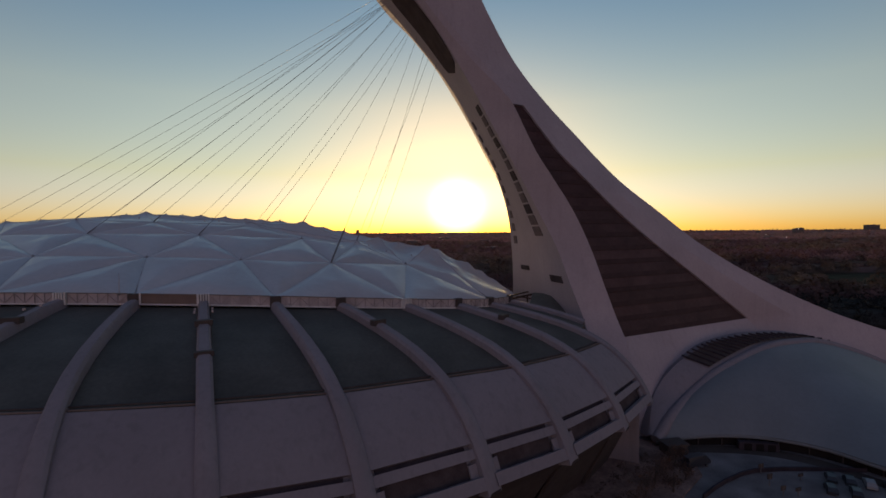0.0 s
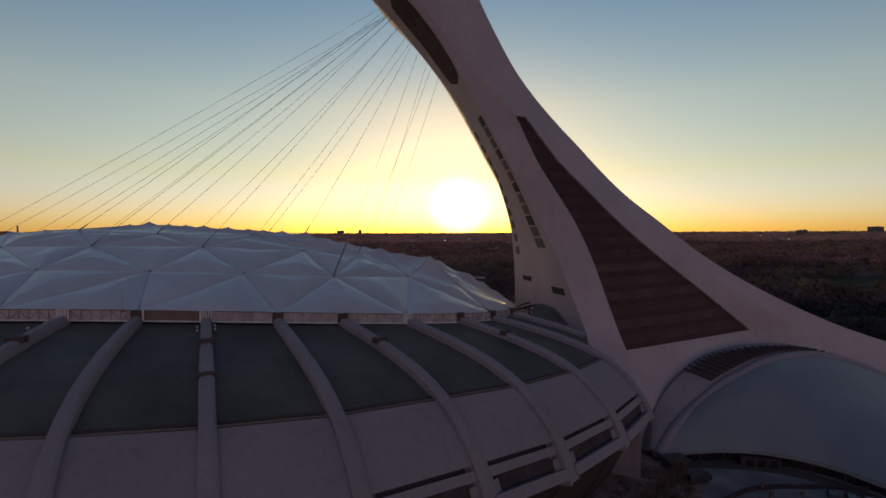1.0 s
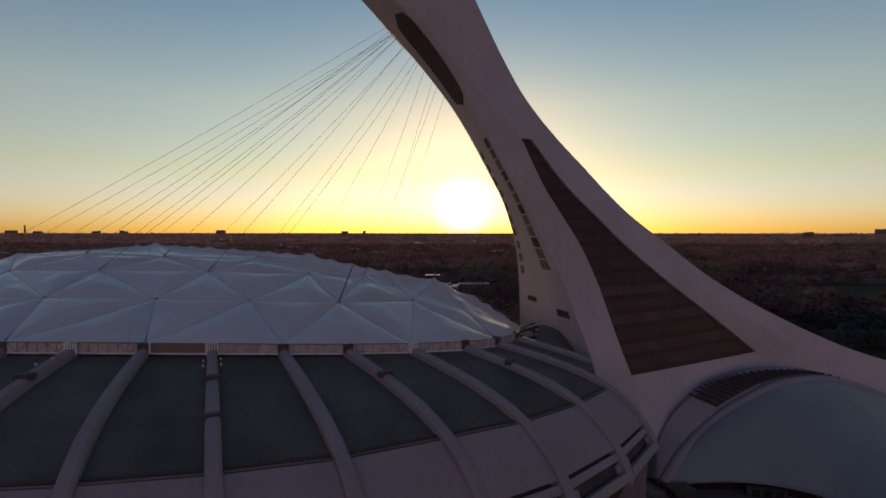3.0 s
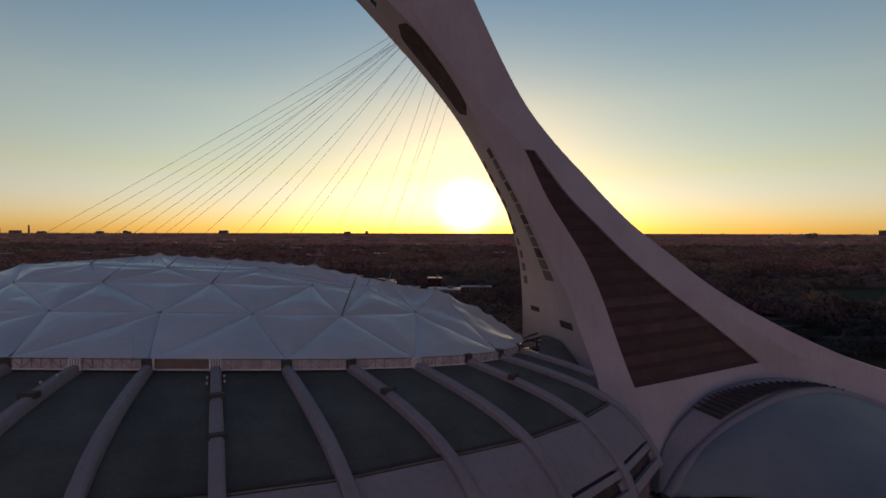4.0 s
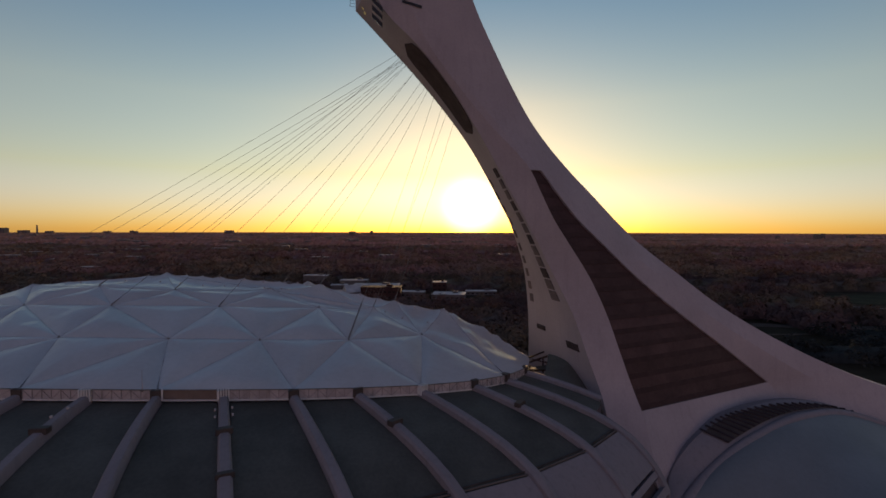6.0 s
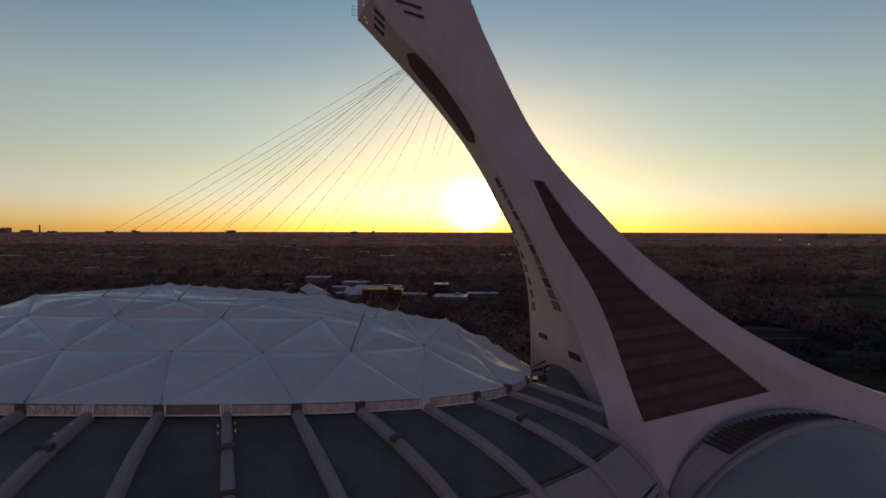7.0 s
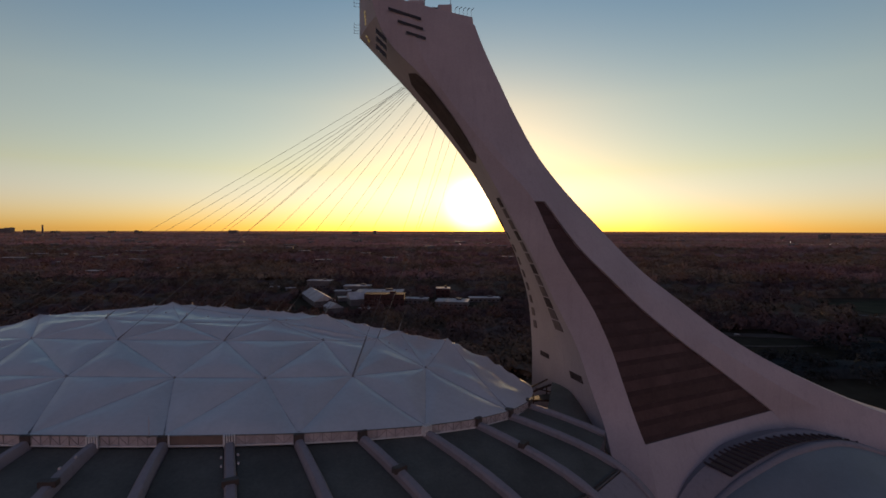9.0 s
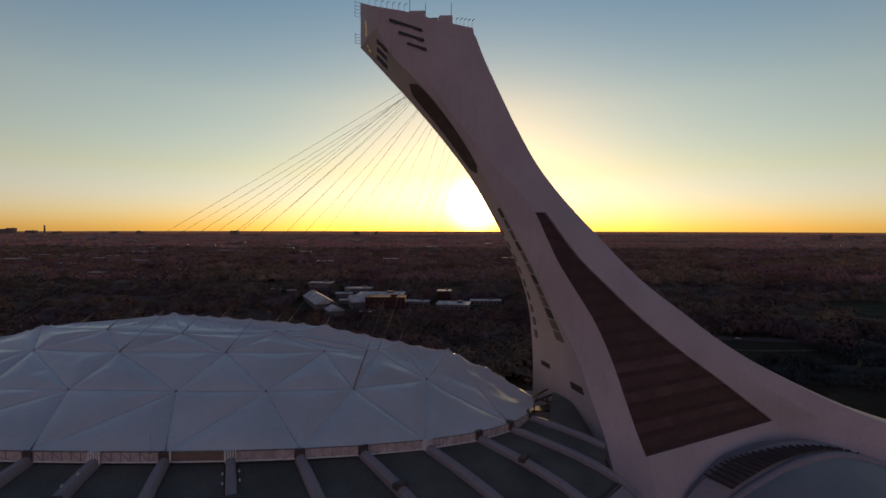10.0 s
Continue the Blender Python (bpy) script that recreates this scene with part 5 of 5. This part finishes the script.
def car(name, x, y, z, turn, paint, label, long=4.4, wide=1.8, tall=1.45, boxy=False):
    c = thing(name, (x, y, z), label, "car" if not boxy else "van")
    c.rotation_euler = (0, 0, radians(turn))

    def own(pname, bm, mat, parent, lab=""):
        o = part(pname, bm, mat, parent, lab)
        o.matrix_parent_inverse = Matrix()
        return o

    bm = bmesh.new()
    nose = 0.36 if not boxy else 0.44
    side = [(-0.5, 0.22), (-0.5, 0.6), (-0.44, 0.66), (-0.34 if not boxy else -0.48, 0.98), (-0.28 if not boxy else -0.46, 1.0), (0.12 if not boxy else 0.3, 1.0),
            (0.26 if not boxy else nose, 0.66), (0.46, 0.6), (0.5, 0.45), (0.5, 0.22)]
    left = [bm.verts.new((a * long, -wide / 2 * (0.82 if b > 0.9 else 1), b * tall)) for a, b in side]
    right = [bm.verts.new((a * long, wide / 2 * (0.82 if b > 0.9 else 1), b * tall)) for a, b in side]
    bm.faces.new(left)
    bm.faces.new(right[::-1])
    for i in range(len(side)):
        j = (i + 1) % len(side)
        bm.faces.new((left[j], left[i], right[i], right[j]))
    bmesh.ops.recalc_face_normals(bm, faces=bm.faces)
    own("body", bm, paint, c)
    own("windscreen", block(0.2 * long, 0, 0.68 * tall, 0.07 * long, wide * 0.8, 0.28 * tall), GLASS, c)
    for sx in (-0.31, 0.31):
        for sy in (-1, 1):
            v, f = tube([(sx * long, sy * wide * 0.40, 0.32), (sx * long, sy * wide * 0.52, 0.32)], 0.32, 12)
            wheel = own("tyre", (v, f), RUBBER, c)
            v, f = tube([(sx * long, sy * wide * 0.5, 0.32), (sx * long, sy * wide * 0.53, 0.32)], 0.18, 10)
            own("rim", (v, f), STEEL, wheel)
    return c


car("parked_car", 231, 420, 0.3, -8, CAR_PALE, "pale car standing on the park road", 4.6)
car("parked_car", 318, 412, 0.3, -6, CAR_PALE, "pale car standing on the park road", 4.6)
car("parked_car", 385, 520, 0.3, 10, CAR_PALE, "pale car beside the park lawn", 4.6)
car("parked_van", 56.8, 108.0, 6.0, 20, CAR_DARK, "dark van parked on the concourse", 6.5, 2.2, 2.6, True)
for i, (cx0, cy0, ct) in enumerate(((82.5, 101.5, 60), (85.5, 100.3, 62), (88.6, 98.8, 60), (79.0, 97.0, 64), (91.5, 97.2, 58), (83.0, 95.5, 60))):
    car("parked_car", cx0, cy0, 6.0, ct, CAR_PALE if i == 2 else CAR_DARK, ("pale" if i == 2 else "dark") + " car parked in a row on the concourse", 4.4)

# low kerb wall, bollards and a dark kiosk on the concourse
kerb = [(51.5, 94.2), (55.4, 97.4), (59.0, 100.0), (64.6, 103.3), (68.6, 104.8), (74.7, 105.4), (84.1, 105.3), (93.0, 104.6)]
rows = [[(x, y, 5.9), (x, y, 6.9)] for x, y in kerb]
tagged(new("low_wall", mesh_of("low_wall", *slab(rows, 0.4), LOUVRE)), "low curved dark wall on the concourse", "wall", kind="structure")
for x, y, h in ((69.2, 104.2, 2.4), (67.9, 99.3, 2.6), (68.0, 95.2, 2.2), (71.0, 95.2, 1.8), (76.0, 101.5, 1.5)):
    p = thing("sign_post", (x, y, 6.0), "short dark post with a panel on the concourse", "post", "concourse posts")
    part("shaft", tube([(x, y, 5.9), (x, y, 6 + h)], 0.12, 6), STEEL, p)
    part("panel", block(x, y, 6 + h * 0.55, 1.3, 0.2, h * 0.45, 15, 0.03), DARK, p)
kiosk = thing("kiosk", (54.5, 114.2, 6.0), "dark entrance kiosk beside the hall's shell", "kiosk")
part("wall", block(54.5, 114.2, 5.9, 5.2, 3.6, 2.8, 12, 0.08), DARK, kiosk)
part("roof", block(54.5, 114.2, 8.6, 5.8, 4.2, 0.35, 12, 0.06), DARK, kiosk)


def tree(x, y, z, h, seed, label):
    """A small tree: tapered trunk, limbs, and a loose crown of many small leaves."""
    rng = random.Random(seed)
    t = thing("tree", (x, y, z), label, "tree", "concourse trees")
    part("trunk", tube([(x, y, z - 0.2), (x + 0.1, y, z + h * 0.3), (x + 0.2, y + 0.1, z + h * 0.75)], [0.22, 0.16, 0.05], 7), BARK, t)
    limbs = []
    for k in range(6):
        a = rng.uniform(0, 6.28)
        r = h * rng.uniform(0.2, 0.34)
        z0, z1 = z + h * rng.uniform(0.25, 0.5), z + h * rng.uniform(0.55, 0.95)
        e = (x + math.cos(a) * r, y + math.sin(a) * r, z1)
        limbs.append(e)
        part("limb", tube([(x + 0.1, y, z0), ((x + e[0]) / 2, (y + e[1]) / 2, (z0 + z1) / 2 + 0.2), e], [0.09, 0.06, 0.02], 5), BARK, t)
    verts, faces = [], []
    for k in range(420):
        c = rng.choice(limbs)
        p = Vector((rng.gauss(c[0], h * 0.13), rng.gauss(c[1], h * 0.13), rng.gauss(c[2] - h * 0.08, h * 0.12)))
        q = Euler((rng.uniform(0, 6), rng.uniform(0, 6), rng.uniform(0, 6))).to_matrix()
        s = rng.uniform(0.12, 0.26)
        i = len(verts)
        verts += [tuple(p + q @ Vector(o)) for o in ((-s, 0, 0), (0, -s * 0.6, 0), (s, 0, 0.05), (0, s * 0.6, 0))]
        faces.append((i, i + 1, i + 2, i + 3))
    part("crown", (verts, faces), LEAVES, t)


for i, (tx, ty, th) in enumerate(((44, 100, 5.5), (48, 104, 5.0), (40, 95, 6.0), (36, 90, 5.5), (46, 96, 4.2), (51, 101, 4.0), (52, 108, 4.5), (33, 84, 5.0))):
    tree(tx, ty, 6.0, th, 40 + i, "small brown-leaved tree beside the bowl's foot")


# planting bed with low shrubs along the bowl's foot
def build_bed():
    feet = CHAIN[:10]
    rows = [[(*r.at(s, 0)[:2], 6.0 + 0.12) for s in (24, 34, 44, 52 + 1.5 * math.sin(i * 2.1))] for i, r in enumerate(feet)]
    tagged(new("planting_bed", mesh_of("planting_bed", *slab(rows, -0.3), SOIL)), "dark brown planting bed along the bowl's foot", "planting bed", kind="structure")
    rng = np.random.default_rng(9)
    verts, faces = [], []
    for k in range(260):
        i = rng.integers(0, len(feet) - 1)
        t, s = rng.random(), rng.uniform(36, 51)
        base = Vector(feet[i].at(s, 0)).lerp(Vector(feet[i + 1].at(s, 0)), t)
        size = rng.uniform(0.5, 1.3)
        for _ in range(46):
            d = Vector(rng.normal(size=3)).normalized()
            d.z = abs(d.z)
            c = Vector((base.x, base.y, 6.2)) + d * size * rng.uniform(0.6, 1.05)
            e = d.cross(Vector(rng.normal(size=3))).normalized() * rng.uniform(0.1, 0.22)
            f = d.cross(e).normalized() * e.length * 0.7
            n = len(verts)
            verts += [tuple(c - e), tuple(c - f), tuple(c + e), tuple(c + f)]
            faces.append((n, n + 1, n + 2, n + 3))
    tagged(new("shrubs", mesh_of("shrubs", verts, faces, LEAVES)), "low dark brown shrubs in the planting bed", "shrubs", kind="stuff")


build_bed()
